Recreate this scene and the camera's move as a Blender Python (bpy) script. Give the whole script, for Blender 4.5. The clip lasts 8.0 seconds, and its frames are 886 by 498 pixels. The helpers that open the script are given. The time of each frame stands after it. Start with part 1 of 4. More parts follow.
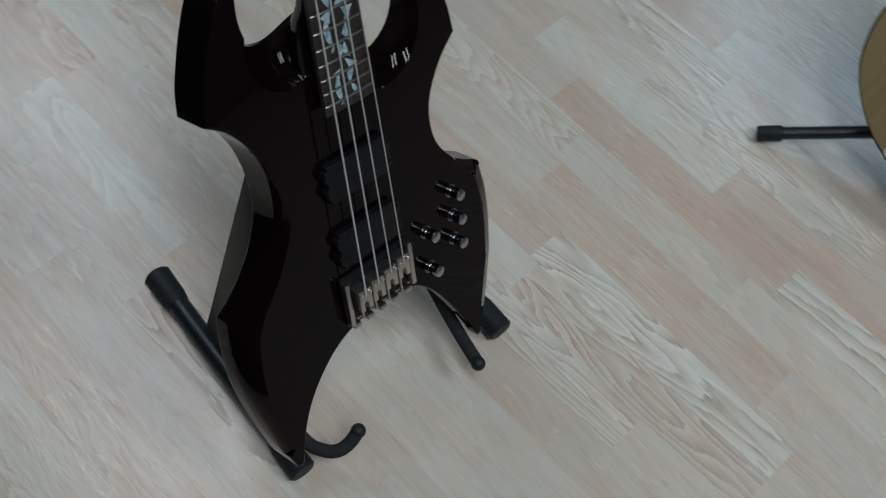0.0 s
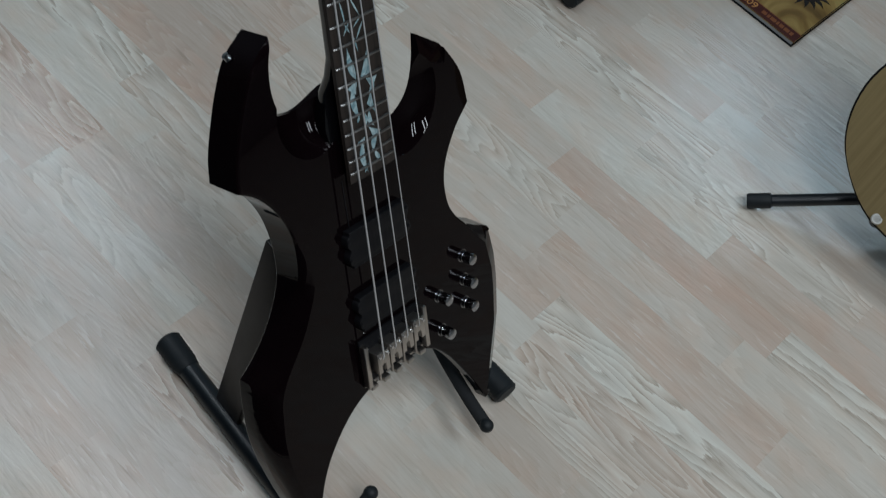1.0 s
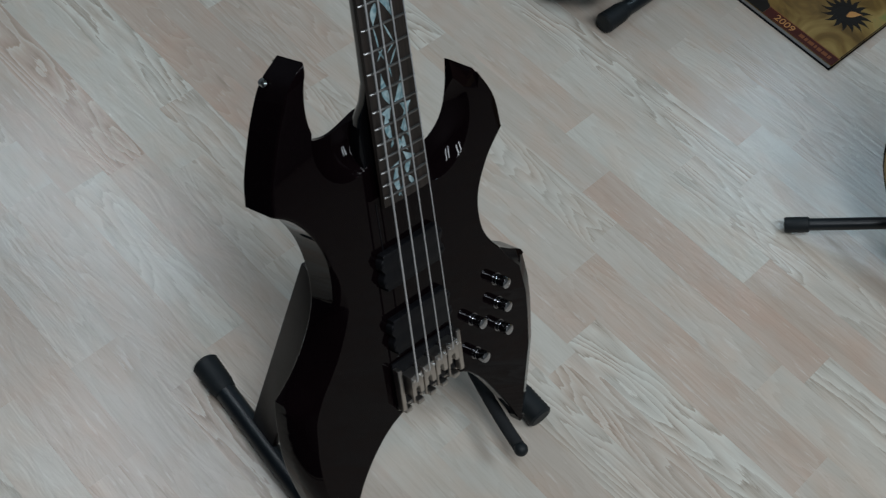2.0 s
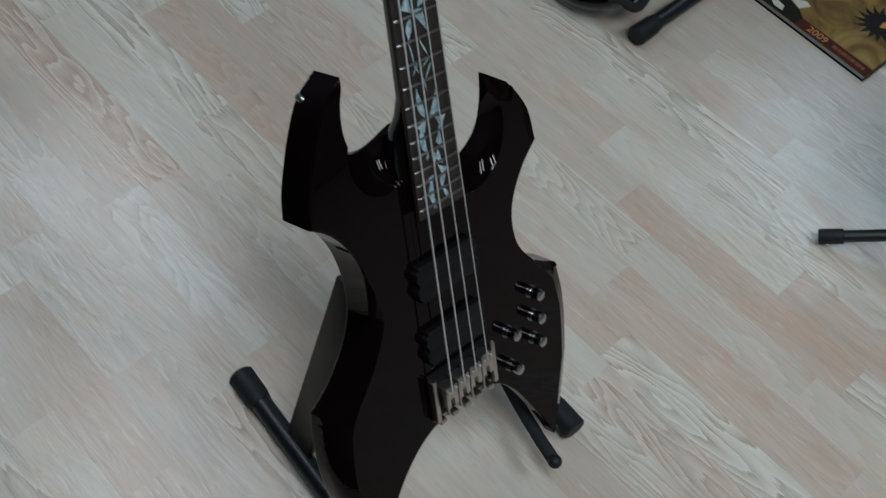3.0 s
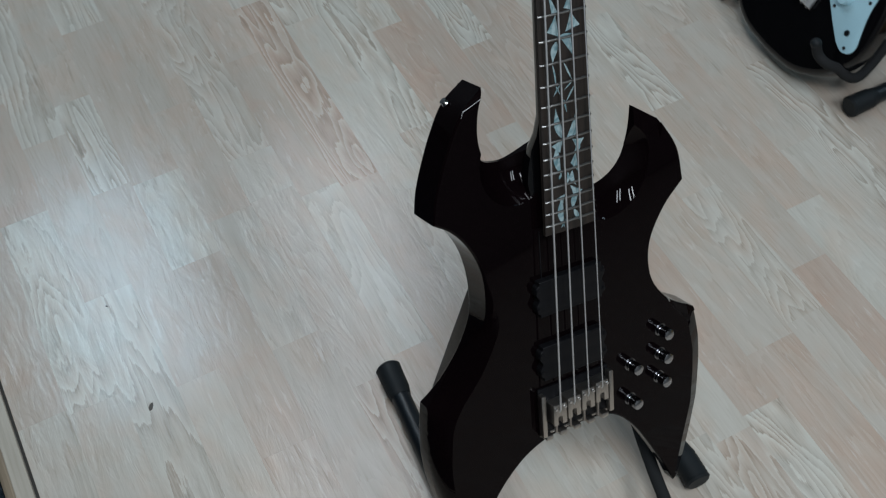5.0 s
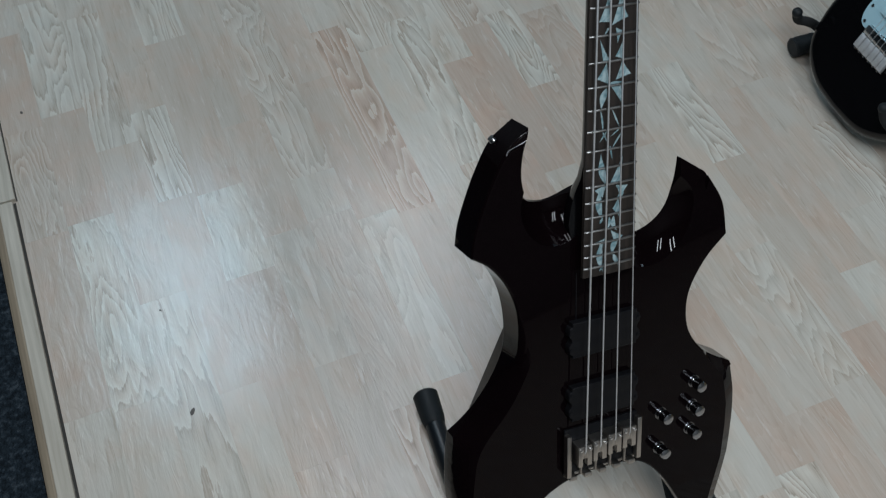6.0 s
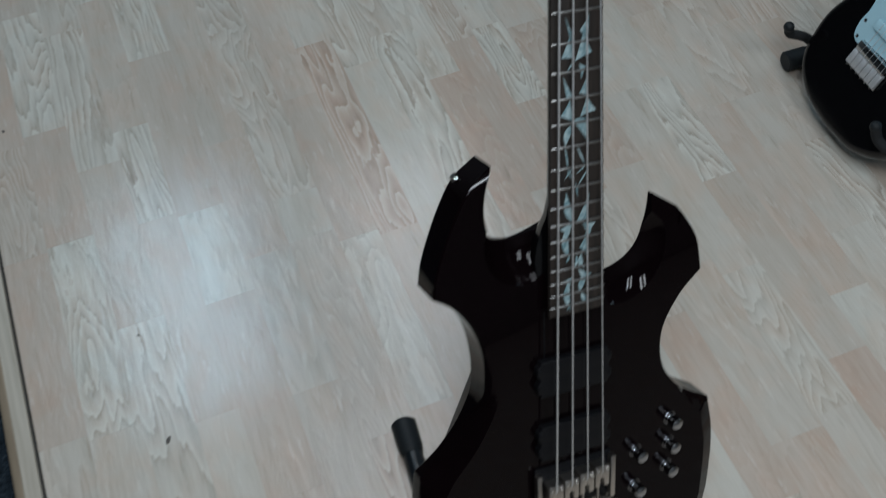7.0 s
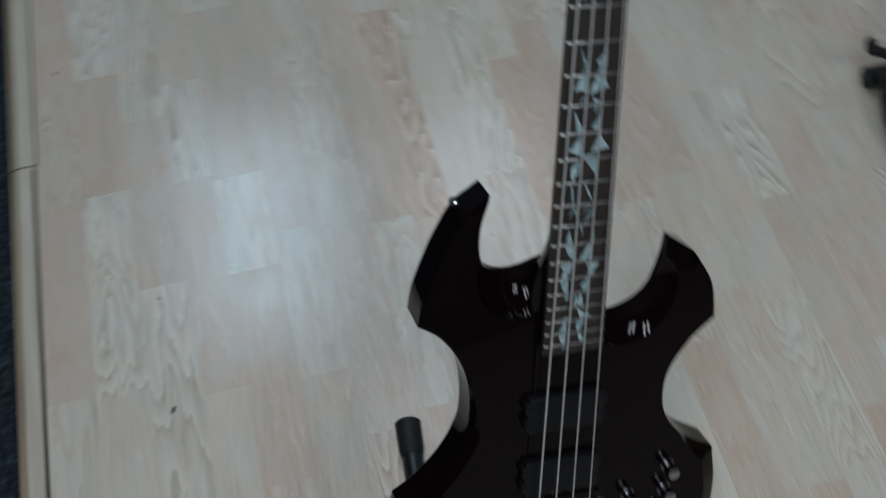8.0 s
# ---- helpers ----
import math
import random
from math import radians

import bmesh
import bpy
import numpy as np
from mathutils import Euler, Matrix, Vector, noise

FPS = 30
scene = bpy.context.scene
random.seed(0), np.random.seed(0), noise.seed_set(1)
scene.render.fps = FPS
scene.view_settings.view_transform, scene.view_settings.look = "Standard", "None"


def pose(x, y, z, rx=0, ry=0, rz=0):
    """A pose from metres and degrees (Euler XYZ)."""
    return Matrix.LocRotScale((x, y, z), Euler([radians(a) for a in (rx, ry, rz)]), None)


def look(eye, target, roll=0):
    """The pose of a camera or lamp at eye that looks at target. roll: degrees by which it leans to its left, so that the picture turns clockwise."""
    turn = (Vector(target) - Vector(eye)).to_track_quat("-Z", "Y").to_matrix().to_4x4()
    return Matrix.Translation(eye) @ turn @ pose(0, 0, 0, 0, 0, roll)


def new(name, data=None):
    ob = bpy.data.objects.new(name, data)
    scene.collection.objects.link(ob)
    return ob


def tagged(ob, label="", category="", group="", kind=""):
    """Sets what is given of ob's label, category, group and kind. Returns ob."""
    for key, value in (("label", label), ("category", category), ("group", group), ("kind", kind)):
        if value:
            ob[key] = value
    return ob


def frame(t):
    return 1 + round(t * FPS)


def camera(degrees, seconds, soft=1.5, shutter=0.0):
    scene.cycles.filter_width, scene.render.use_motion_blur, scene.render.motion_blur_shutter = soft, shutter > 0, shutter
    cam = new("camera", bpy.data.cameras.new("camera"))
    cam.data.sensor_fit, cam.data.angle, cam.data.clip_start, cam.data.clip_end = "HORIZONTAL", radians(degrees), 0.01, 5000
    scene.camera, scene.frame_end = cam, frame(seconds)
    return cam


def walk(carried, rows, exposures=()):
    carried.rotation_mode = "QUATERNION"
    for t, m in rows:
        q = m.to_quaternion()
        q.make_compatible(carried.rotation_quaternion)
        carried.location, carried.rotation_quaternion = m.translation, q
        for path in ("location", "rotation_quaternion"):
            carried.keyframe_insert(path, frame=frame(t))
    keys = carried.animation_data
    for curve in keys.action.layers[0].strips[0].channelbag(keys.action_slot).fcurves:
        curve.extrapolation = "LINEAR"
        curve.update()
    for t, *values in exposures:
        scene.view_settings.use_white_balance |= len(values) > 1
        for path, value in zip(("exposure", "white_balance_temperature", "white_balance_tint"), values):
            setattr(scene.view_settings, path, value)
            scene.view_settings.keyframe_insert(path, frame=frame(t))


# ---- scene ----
# Camera and its walk
cam = camera(42.79, 8.0, soft=1.2, shutter=0.95)
PATH = [
    (0, (0.1805, 0.1208, 1.3361), (0.7762, 0.5841, -0.0748), 12.11),
    (0.2, (0.1563, 0.1274, 1.3391), (0.7833, 0.5766, -0.0622), 12.78),
    (0.5, (0.1328, 0.1351, 1.3450), (0.7991, 0.6096, -0.0301), 13.17),
    (0.7, (0.1253, 0.1385, 1.3530), (0.8055, 0.6297, -0.0092), 13.36),
    (1, (0.1212, 0.1394, 1.3560), (0.8097, 0.6395, 0.0011), 13.44),
    (1.2, (0.1227, 0.1366, 1.3591), (0.8129, 0.6485, 0.0097), 12.53),
    (1.5, (0.1241, 0.1316, 1.3607), (0.8050, 0.6693, 0.0164), 11.44),
    (3, (0.1155, 0.1335, 1.3670), (0.7588, 0.7328, 0.0302), 7.55),
    (3.2, (0.1144, 0.1314, 1.3696), (0.7508, 0.7491, 0.0384), 6.73),
    (3.5, (0.1138, 0.1271, 1.3735), (0.7130, 0.7855, 0.0440), 4.41),
    (3.7, (0.1249, 0.1193, 1.3722), (0.6990, 0.8118, 0.0504), 2.84),
    (4, (0.1453, 0.0953, 1.3882), (0.6764, 0.8550, 0.0841), 0.68),
    (4.2, (0.1509, 0.0770, 1.3913), (0.6304, 0.8553, 0.0782), -0.05),
    (5.3, (0.2065, -0.0155, 1.3895), (0.5573, 0.8623, 0.0986), -2.79),
    (5.5, (0.2122, -0.0164, 1.3972), (0.5474, 0.8735, 0.1105), -2.48),
    (5.8, (0.2136, -0.0231, 1.4032), (0.5141, 0.8954, 0.1284), -2.47),
    (6, (0.2194, -0.0272, 1.4075), (0.5084, 0.9010, 0.1367), -2.80),
    (6.2, (0.2301, -0.0354, 1.4074), (0.5095, 0.9035, 0.1425), -3.28),
    (6.5, (0.2461, -0.0403, 1.4071), (0.5071, 0.9029, 0.1413), -3.77),
    (6.7, (0.2622, -0.0266, 1.4090), (0.5251, 0.9071, 0.1367), -4.16),
    (7, (0.2906, 0.0073, 1.4120), (0.5518, 0.9345, 0.1345), -4.21),
    (7.2, (0.3154, 0.0313, 1.4058), (0.5777, 0.9550, 0.1261), -3.29),
    (7.5, (0.3467, 0.0512, 1.4012), (0.6215, 0.9581, 0.1120), -2.71),
    (7.6, (0.3586, 0.0578, 1.4008), (0.6119, 0.9477, 0.0971), -3.65),
    (7.7, (0.3680, 0.0633, 1.4043), (0.5919, 0.9387, 0.0864), -4.14),
    (7.8, (0.3788, 0.0717, 1.4068), (0.5680, 0.9467, 0.0832), -4.87),
    (7.9, (0.3884, 0.0726, 1.4047), (0.5447, 0.9621, 0.0858), -4.92),
    (8, (0.4087, 0.0772, 1.4118), (0.5219, 0.9714, 0.0899), -5.11),
]
EXPOSURES = [(0.0, -0.02), (3.5, 0.04), (5.5, 0.11), (6.6, 0.08), (7.5, -0.05), (8.0, -0.08)]
walk(cam, [(t, look(eye, target, roll)) for t, eye, target, roll in PATH], EXPOSURES)

# Light: unseen cool ceiling tubes in a shop room, and a faint background behind all
world = bpy.data.worlds.new("world")
scene.world = world
world.use_nodes = True
world.node_tree.nodes["Background"].inputs["Color"].default_value = (0.6, 0.7, 0.8, 1)
world.node_tree.nodes["Background"].inputs["Strength"].default_value = 0.1

CEILING = 2.65
SOUTH_EDGE = -2.38
COOL, PLAIN = (0.66, 0.97, 1.20), (0.900, 0.95, 1.02)
# first, second and fourth are placed from the glare on the floor
LAMPS = [  # x, y, watts a tube, tint
    (0.0, 3.05, 7.2, COOL),
    (3.68, 1.02, 5.6, (0.70, 0.97, 1.16)),
    # unseen fill, added to brighten the middle of the floor
    (0.6, 1.65, 4.0, PLAIN),
    (1.0, 2.85, 4.8, (0.85, 0.95, 1.04)),
    # two more unseen fill lamps, added for the near floor
    (1.35, -1.1, 13.2, (0.865, 0.955, 1.04)),
    (0.2, -0.4, 13.4, (0.885, 0.955, 1.02)),
]
for lx, ly, watts, tint in LAMPS:
    for dx in (-0.15, 0.15):
        lamp_data = bpy.data.lights.new("tube_light", "AREA")
        lamp_data.shape, lamp_data.size, lamp_data.size_y = "RECTANGLE", 0.07, 1.15
        lamp_data.energy, lamp_data.color = watts, tint
        new("tube_light", lamp_data).matrix_world = pose(lx + dx, ly, CEILING - 0.075)


# Materials
def material(name, colour, rough=0.5, metal=0.0, coat=0.0, spec=0.5):
    m = bpy.data.materials.new(name)
    m.use_nodes = True
    p = m.node_tree.nodes["Principled BSDF"]
    p.inputs["Base Color"].default_value = (*colour, 1)
    p.inputs["Roughness"].default_value = rough
    p.inputs["Metallic"].default_value = metal
    p.inputs["Coat Weight"].default_value = coat
    p.inputs["Coat Roughness"].default_value = 0.04
    p.inputs["Specular IOR Level"].default_value = spec
    return m, m.node_tree.nodes, m.node_tree.links, p


def node(nodes, kind, **values):
    n = nodes.new(kind)
    for key, value in values.items():
        key = key.replace("_", " ")
        if key in n.inputs:
            n.inputs[key].default_value = value
    return n


def ramp(nodes, stops):
    r = nodes.new("ShaderNodeValToRGB")
    while len(r.color_ramp.elements) < len(stops):
        r.color_ramp.elements.new(0.5)
    for e, (at, c) in zip(r.color_ramp.elements, stops):
        e.position, e.color = at, (*c, 1)
    return r


def math_node(nodes, links, op, a, b=0.0):
    n = nodes.new("ShaderNodeMath")
    n.operation = op
    for k, v in enumerate((a, b)):
        if isinstance(v, (int, float)):
            n.inputs[k].default_value = v
        else:
            links.new(v, n.inputs[k])
    return n.outputs[0]


def mix_colour(nodes, links, fac, a, b, blend="MIX"):
    n = nodes.new("ShaderNodeMix")
    n.data_type, n.blend_type = "RGBA", blend
    for k, v in ((0, fac), (6, a), (7, b)):
        if isinstance(v, (int, float)):
            n.inputs[k].default_value = v
        elif isinstance(v, tuple):
            n.inputs[k].default_value = (*v, 1)
        else:
            links.new(v, n.inputs[k])
    return n.outputs[2]


def worn(name, colour, rough, metal=0.0, coat=0.0, spec=0.5, grain=300.0, amount=0.25, bump=0.0005, dust=0.0):
    """A plain finish with fine grain, blotches of gloss and slight relief."""
    m, nodes, links, p = material(name, colour, rough, metal, coat, spec)
    at = nodes.new("ShaderNodeTexCoord").outputs["Object"]
    fine = node(nodes, "ShaderNodeTexNoise", Scale=grain, Detail=4.0)
    broad = node(nodes, "ShaderNodeTexNoise", Scale=grain / 18, Detail=3.0)
    links.new(at, fine.inputs["Vector"])
    links.new(at, broad.inputs["Vector"])
    low = tuple(c * (1 - amount) for c in colour)
    high = tuple(min(1, c * (1 + amount) + dust) for c in colour)
    both = math_node(nodes, links, "MULTIPLY_ADD", fine.outputs["Fac"], 0.5)
    both.node.inputs[2].default_value = 0.0
    total = math_node(nodes, links, "ADD", both, math_node(nodes, links, "MULTIPLY", broad.outputs["Fac"], 0.5))
    links.new(mix_colour(nodes, links, total, low, high), p.inputs["Base Color"])
    r = math_node(nodes, links, "ADD", math_node(nodes, links, "MULTIPLY", broad.outputs["Fac"], rough * 0.5), rough * 0.75)
    links.new(r, p.inputs["Roughness"])
    if bump:
        b = node(nodes, "ShaderNodeBump", Strength=0.5, Distance=bump)
        links.new(fine.outputs["Fac"], b.inputs["Height"])
        links.new(b.outputs["Normal"], p.inputs["Normal"])
    return m


def laminate():
    """Printed ash strip: the object's colour gives tone, figure and pinkness."""
    m, nodes, links, p = material("laminate_strip", (0.5, 0.45, 0.4), 0.3, spec=0.5)
    tc, info = nodes.new("ShaderNodeTexCoord"), nodes.new("ShaderNodeObjectInfo")
    tone = nodes.new("ShaderNodeSeparateColor")
    links.new(info.outputs["Color"], tone.inputs[0])
    shift = nodes.new("ShaderNodeVectorMath")
    shift.operation = "ADD"
    links.new(tc.outputs["Object"], shift.inputs[0])
    jump = nodes.new("ShaderNodeCombineXYZ")
    links.new(math_node(nodes, links, "MULTIPLY", info.outputs["Random"], 37.0), jump.inputs[2])
    links.new(math_node(nodes, links, "MULTIPLY", info.outputs["Random"], 11.0), jump.inputs[0])
    links.new(jump.outputs[0], shift.inputs[1])
    at = shift.outputs[0]

    def stretched(sx, sy, scale, detail, rough=0.55, warp=0.0):
        mp = nodes.new("ShaderNodeMapping")
        mp.inputs["Scale"].default_value = (sx, sy, 1)
        links.new(at, mp.inputs["Vector"])
        n = node(nodes, "ShaderNodeTexNoise", Scale=scale, Detail=detail, Roughness=rough, Distortion=warp)
        links.new(mp.outputs[0], n.inputs["Vector"])
        return n.outputs["Fac"]

    pores = stretched(1.0, 0.035, 420.0, 4.0, 0.65)
    streak = stretched(1.0, 0.10, 42.0, 4.0, 0.55, 0.5)
    cloud = stretched(1.0, 0.45, 8.0, 3.0)
    blotch = stretched(1.0, 0.6, 21.0, 2.0)
    # cathedral figure: growth rings of a broad stretched field, each darkening slowly and ending sharply
    field = stretched(1.0, 0.15, 12.5, 2.0, 0.45, 0.4)
    turns = math_node(nodes, links, "ADD", math_node(nodes, links, "MULTIPLY", field, 19.0), math_node(nodes, links, "MULTIPLY", streak, 1.9))
    turns = math_node(nodes, links, "ADD", turns, math_node(nodes, links, "MULTIPLY", stretched(1.0, 0.14, 170.0, 3.0, 0.65), 0.75))
    saw = math_node(nodes, links, "FRACT", turns)
    late = math_node(nodes, links, "POWER", saw, 3.0)
    fade = ramp(nodes, [(0.90, (1.0, 1.0, 1.0)), (1.0, (0.0, 0.0, 0.0))])
    links.new(saw, fade.inputs[0])
    broken = ramp(nodes, [(0.36, (1.0, 1.0, 1.0)), (0.62, (0.30, 0.30, 0.30))])
    links.new(pores, broken.inputs[0])
    rings = math_node(nodes, links, "MULTIPLY", math_node(nodes, links, "MULTIPLY", late, fade.outputs[0]), broken.outputs[0])
    edges = math_node(nodes, links, "POWER", math_node(nodes, links, "SUBTRACT", 1.0, saw), 3.0)
    base = mix_colour(nodes, links, tone.outputs[0], (0.460, 0.395, 0.336), (0.555, 0.535, 0.478))
    base = mix_colour(nodes, links, tone.outputs[2], base, (0.480, 0.365, 0.296))
    base = mix_colour(nodes, links, math_node(nodes, links, "MULTIPLY", cloud, 0.30), base, (0.54, 0.52, 0.47))
    pink = ramp(nodes, [(0.42, (1.0, 1.0, 1.0)), (0.66, (1.03, 0.93, 0.88))])
    links.new(blotch, pink.inputs[0])
    base = mix_colour(nodes, links, 0.8, base, pink.outputs[0], "MULTIPLY")
    fine = ramp(nodes, [(0.30, (0.80, 0.77, 0.73)), (0.52, (1.0, 1.0, 1.0))])
    links.new(pores, fine.inputs[0])
    base = mix_colour(nodes, links, 0.38, base, fine.outputs[0], "MULTIPLY")
    soft = ramp(nodes, [(0.30, (0.85, 0.81, 0.76)), (0.60, (1.03, 1.03, 1.03))])
    links.new(streak, soft.inputs[0])
    base = mix_colour(nodes, links, 0.45, base, soft.outputs[0], "MULTIPLY")
    fleck = ramp(nodes, [(0.62, (0.0, 0.0, 0.0)), (0.72, (1.0, 1.0, 1.0))])
    links.new(stretched(1.0, 0.12, 150.0, 3.0, 0.6), fleck.inputs[0])
    base = mix_colour(nodes, links, math_node(nodes, links, "MULTIPLY", fleck.outputs[0], 0.5), base, (0.64, 0.61, 0.56))
    dash = ramp(nodes, [(0.66, (0.0, 0.0, 0.0)), (0.74, (1.0, 1.0, 1.0))])
    links.new(stretched(1.0, 0.10, 75.0, 3.0, 0.6, 0.4), dash.inputs[0])
    base = mix_colour(nodes, links, math_node(nodes, links, "MULTIPLY", dash.outputs[0], 0.45), base, (0.30, 0.255, 0.20))
    amount = math_node(nodes, links, "MULTIPLY", tone.outputs[1], math_node(nodes, links, "MULTIPLY_ADD", blotch, 0.9))
    amount.node.inputs[1].links[0].from_node.inputs[2].default_value = 0.40
    base = mix_colour(nodes, links, math_node(nodes, links, "MULTIPLY", edges, math_node(nodes, links, "MULTIPLY", amount, 0.75)), base, (0.665, 0.665, 0.60))
    base = mix_colour(nodes, links, math_node(nodes, links, "MULTIPLY", rings, amount), base, (0.20, 0.170, 0.130))
    links.new(base, p.inputs["Base Color"])
    r = math_node(nodes, links, "MULTIPLY_ADD", streak, 0.10)
    r.node.inputs[2].default_value = 0.070
    r = math_node(nodes, links, "ADD", r, math_node(nodes, links, "MULTIPLY", blotch, 0.14))
    links.new(r, p.inputs["Roughness"])
    b = node(nodes, "ShaderNodeBump", Strength=0.18, Distance=0.0005)
    links.new(pores, b.inputs["Height"])
    emboss = node(nodes, "ShaderNodeBump", Strength=0.24, Distance=0.0024)
    relief = math_node(nodes, links, "ADD", stretched(1.0, 0.24, 46.0, 3.0, 0.6, 1.2), math_node(nodes, links, "MULTIPLY", math_node(nodes, links, "MULTIPLY", saw, tone.outputs[1]), 0.045))
    links.new(relief, emboss.inputs["Height"])
    links.new(b.outputs["Normal"], emboss.inputs["Normal"])
    links.new(emboss.outputs["Normal"], p.inputs["Normal"])
    return m


def carpet_material():
    m, nodes, links, p = material("blue_carpet", (0.02, 0.028, 0.036), 0.95, spec=0.1)
    at = nodes.new("ShaderNodeTexCoord").outputs["Object"]
    loops = node(nodes, "ShaderNodeTexVoronoi", Scale=260.0)
    fleck = node(nodes, "ShaderNodeTexNoise", Scale=120.0, Detail=5.0)
    for n in (loops, fleck):
        links.new(at, n.inputs["Vector"])
    c = ramp(nodes, [(0.35, (0.008, 0.012, 0.016)), (0.55, (0.017, 0.025, 0.033)), (0.75, (0.055, 0.068, 0.08))])
    links.new(fleck.outputs["Fac"], c.inputs[0])
    links.new(c.outputs[0], p.inputs["Base Color"])
    b = node(nodes, "ShaderNodeBump", Strength=0.9, Distance=0.004)
    links.new(loops.outputs["Distance"], b.inputs["Height"])
    links.new(b.outputs["Normal"], p.inputs["Normal"])
    return m


def grained(name, dark, light, scale, stretch, rough, spec=0.5, coat=0.0):
    m, nodes, links, p = material(name, light, rough, coat=coat, spec=spec)
    at = nodes.new("ShaderNodeTexCoord").outputs["Object"]
    mp = nodes.new("ShaderNodeMapping")
    mp.inputs["Scale"].default_value = stretch
    links.new(at, mp.inputs["Vector"])
    n = node(nodes, "ShaderNodeTexNoise", Scale=scale, Detail=6.0, Roughness=0.6, Distortion=0.3)
    links.new(mp.outputs[0], n.inputs["Vector"])
    c = ramp(nodes, [(0.35, dark), (0.65, light)])
    links.new(n.outputs["Fac"], c.inputs[0])
    links.new(c.outputs[0], p.inputs["Base Color"])
    b = node(nodes, "ShaderNodeBump", Strength=0.3, Distance=0.0003)
    links.new(n.outputs["Fac"], b.inputs["Height"])
    links.new(b.outputs["Normal"], p.inputs["Normal"])
    return m


def pearl(name, cool, pale):
    """Shell inlay: cells of two cool tones with a soft sheen."""
    m, nodes, links, p = material(name, pale, 0.22, coat=0.5)
    at = nodes.new("ShaderNodeTexCoord").outputs["Object"]
    n = node(nodes, "ShaderNodeTexNoise", Scale=90.0, Detail=3.0, Distortion=1.5)
    links.new(at, n.inputs["Vector"])
    c = ramp(nodes, [(0.35, cool), (0.62, pale)])
    links.new(n.outputs["Fac"], c.inputs[0])
    links.new(c.outputs[0], p.inputs["Base Color"])
    return m


LAMINATE = laminate()
CARPET = carpet_material()
TRIM_WOOD = grained("bare_oak_trim", (0.35, 0.31, 0.25), (0.52, 0.475, 0.40), 60.0, (1.0, 0.05, 1.0), 0.45)
# tan, and darker than the strip: the slope's shade is in the colour
SHADED_NOSING = grained("shaded_tan_nosing", (0.20, 0.155, 0.11), (0.33, 0.265, 0.19), 60.0, (1.0, 0.05, 1.0), 0.5)
PAINT = worn("black_gloss_lacquer", (0.0030, 0.0015, 0.0020), 0.028, grain=900.0, amount=0.3, bump=0.0, spec=0.12)
PAINT_PLAIN = worn("black_polyester_lacquer", (0.0025, 0.0025, 0.003), 0.09, coat=0.0, grain=900.0, amount=0.3, bump=0.0)
ROSEWOOD = grained("dark_rosewood", (0.008, 0.006, 0.005), (0.028, 0.020, 0.016), 160.0, (1.0, 0.06, 1.0), 0.5)
MAPLE = grained("dark_neck_wood", (0.05, 0.035, 0.025), (0.09, 0.065, 0.05), 120.0, (1.0, 0.06, 1.0), 0.35)
PEARL = pearl("shell_inlay", (0.14, 0.25, 0.28), (0.36, 0.47, 0.49))
NICKEL = worn("black_nickel", (0.48, 0.45, 0.42), 0.33, metal=1.0, grain=700.0, amount=0.2, bump=0.0001)
DARK_METAL = worn("dark_chrome", (0.22, 0.22, 0.23), 0.2, metal=1.0, grain=700.0, amount=0.2, bump=0.0)
KNOB_METAL = worn("black_chrome", (0.36, 0.37, 0.39), 0.17, metal=1.0, grain=700.0, amount=0.2, bump=0.0)
CHROME = worn("chrome", (0.62, 0.63, 0.64), 0.10, metal=1.0, grain=500.0, amount=0.1, bump=0.0)
STEEL = worn("wound_steel", (0.70, 0.71, 0.72), 0.5, metal=0.75, grain=2500.0, amount=0.2, bump=0.0001)
FRETWIRE = worn("fret_wire", (0.25, 0.25, 0.245), 0.38, metal=1.0, grain=900.0, amount=0.2, bump=0.0)
PLASTIC = worn("matt_black_plastic", (0.0060, 0.0062, 0.0075), 0.45, grain=1500.0, amount=0.3, bump=0.0001, spec=0.16)
TUBE = worn("black_powder_coat", (0.006, 0.009, 0.012), 0.36, grain=1200.0, amount=0.3, bump=0.0002, spec=0.5)
UPRIGHT = worn("brown_black_powder_coat", (0.011, 0.0085, 0.0085), 0.34, grain=1200.0, amount=0.3, bump=0.0002, spec=0.3)
RUBBER = worn("black_rubber", (0.007, 0.010, 0.012), 0.6, grain=900.0, amount=0.4, bump=0.0003, spec=0.35)
FOAM = worn("grey_black_foam", (0.020, 0.021, 0.022), 0.85, grain=700.0, amount=0.4, bump=0.0006, spec=0.2)
FOAM_PALE = worn("pale_vinyl", (0.50, 0.50, 0.47), 0.5, grain=500.0, amount=0.15)
WALL = worn("grey_wall_paint", (0.22, 0.22, 0.215), 0.8, grain=120.0, amount=0.05, bump=0.0003)
DARK_WALL = worn("dark_grey_wall_paint", (0.05, 0.052, 0.055), 0.8, grain=120.0, amount=0.1, bump=0.0003)
CEILING_PAINT = worn("grey_ceiling_paint", (0.075, 0.075, 0.073), 0.9, grain=120.0, amount=0.04, bump=0.0003)
ENAMEL = worn("white_enamel", (0.75, 0.75, 0.73), 0.4, grain=200.0, amount=0.04, bump=0.0)
# dark base under the plank joints, and painted shade for the threshold's gap
GAP_DARK = worn("dark_gap", (0.035, 0.032, 0.028), 0.9, grain=200.0, amount=0.4)
GUARD = worn("white_pickguard_plastic", (0.42, 0.66, 0.75), 0.25, grain=300.0, amount=0.06, bump=0.0)
SPRUCE = grained("aged_spruce_top", (0.19, 0.140, 0.066), (0.235, 0.180, 0.088), 200.0, (1.0, 0.03, 1.0), 0.3, coat=0.12)
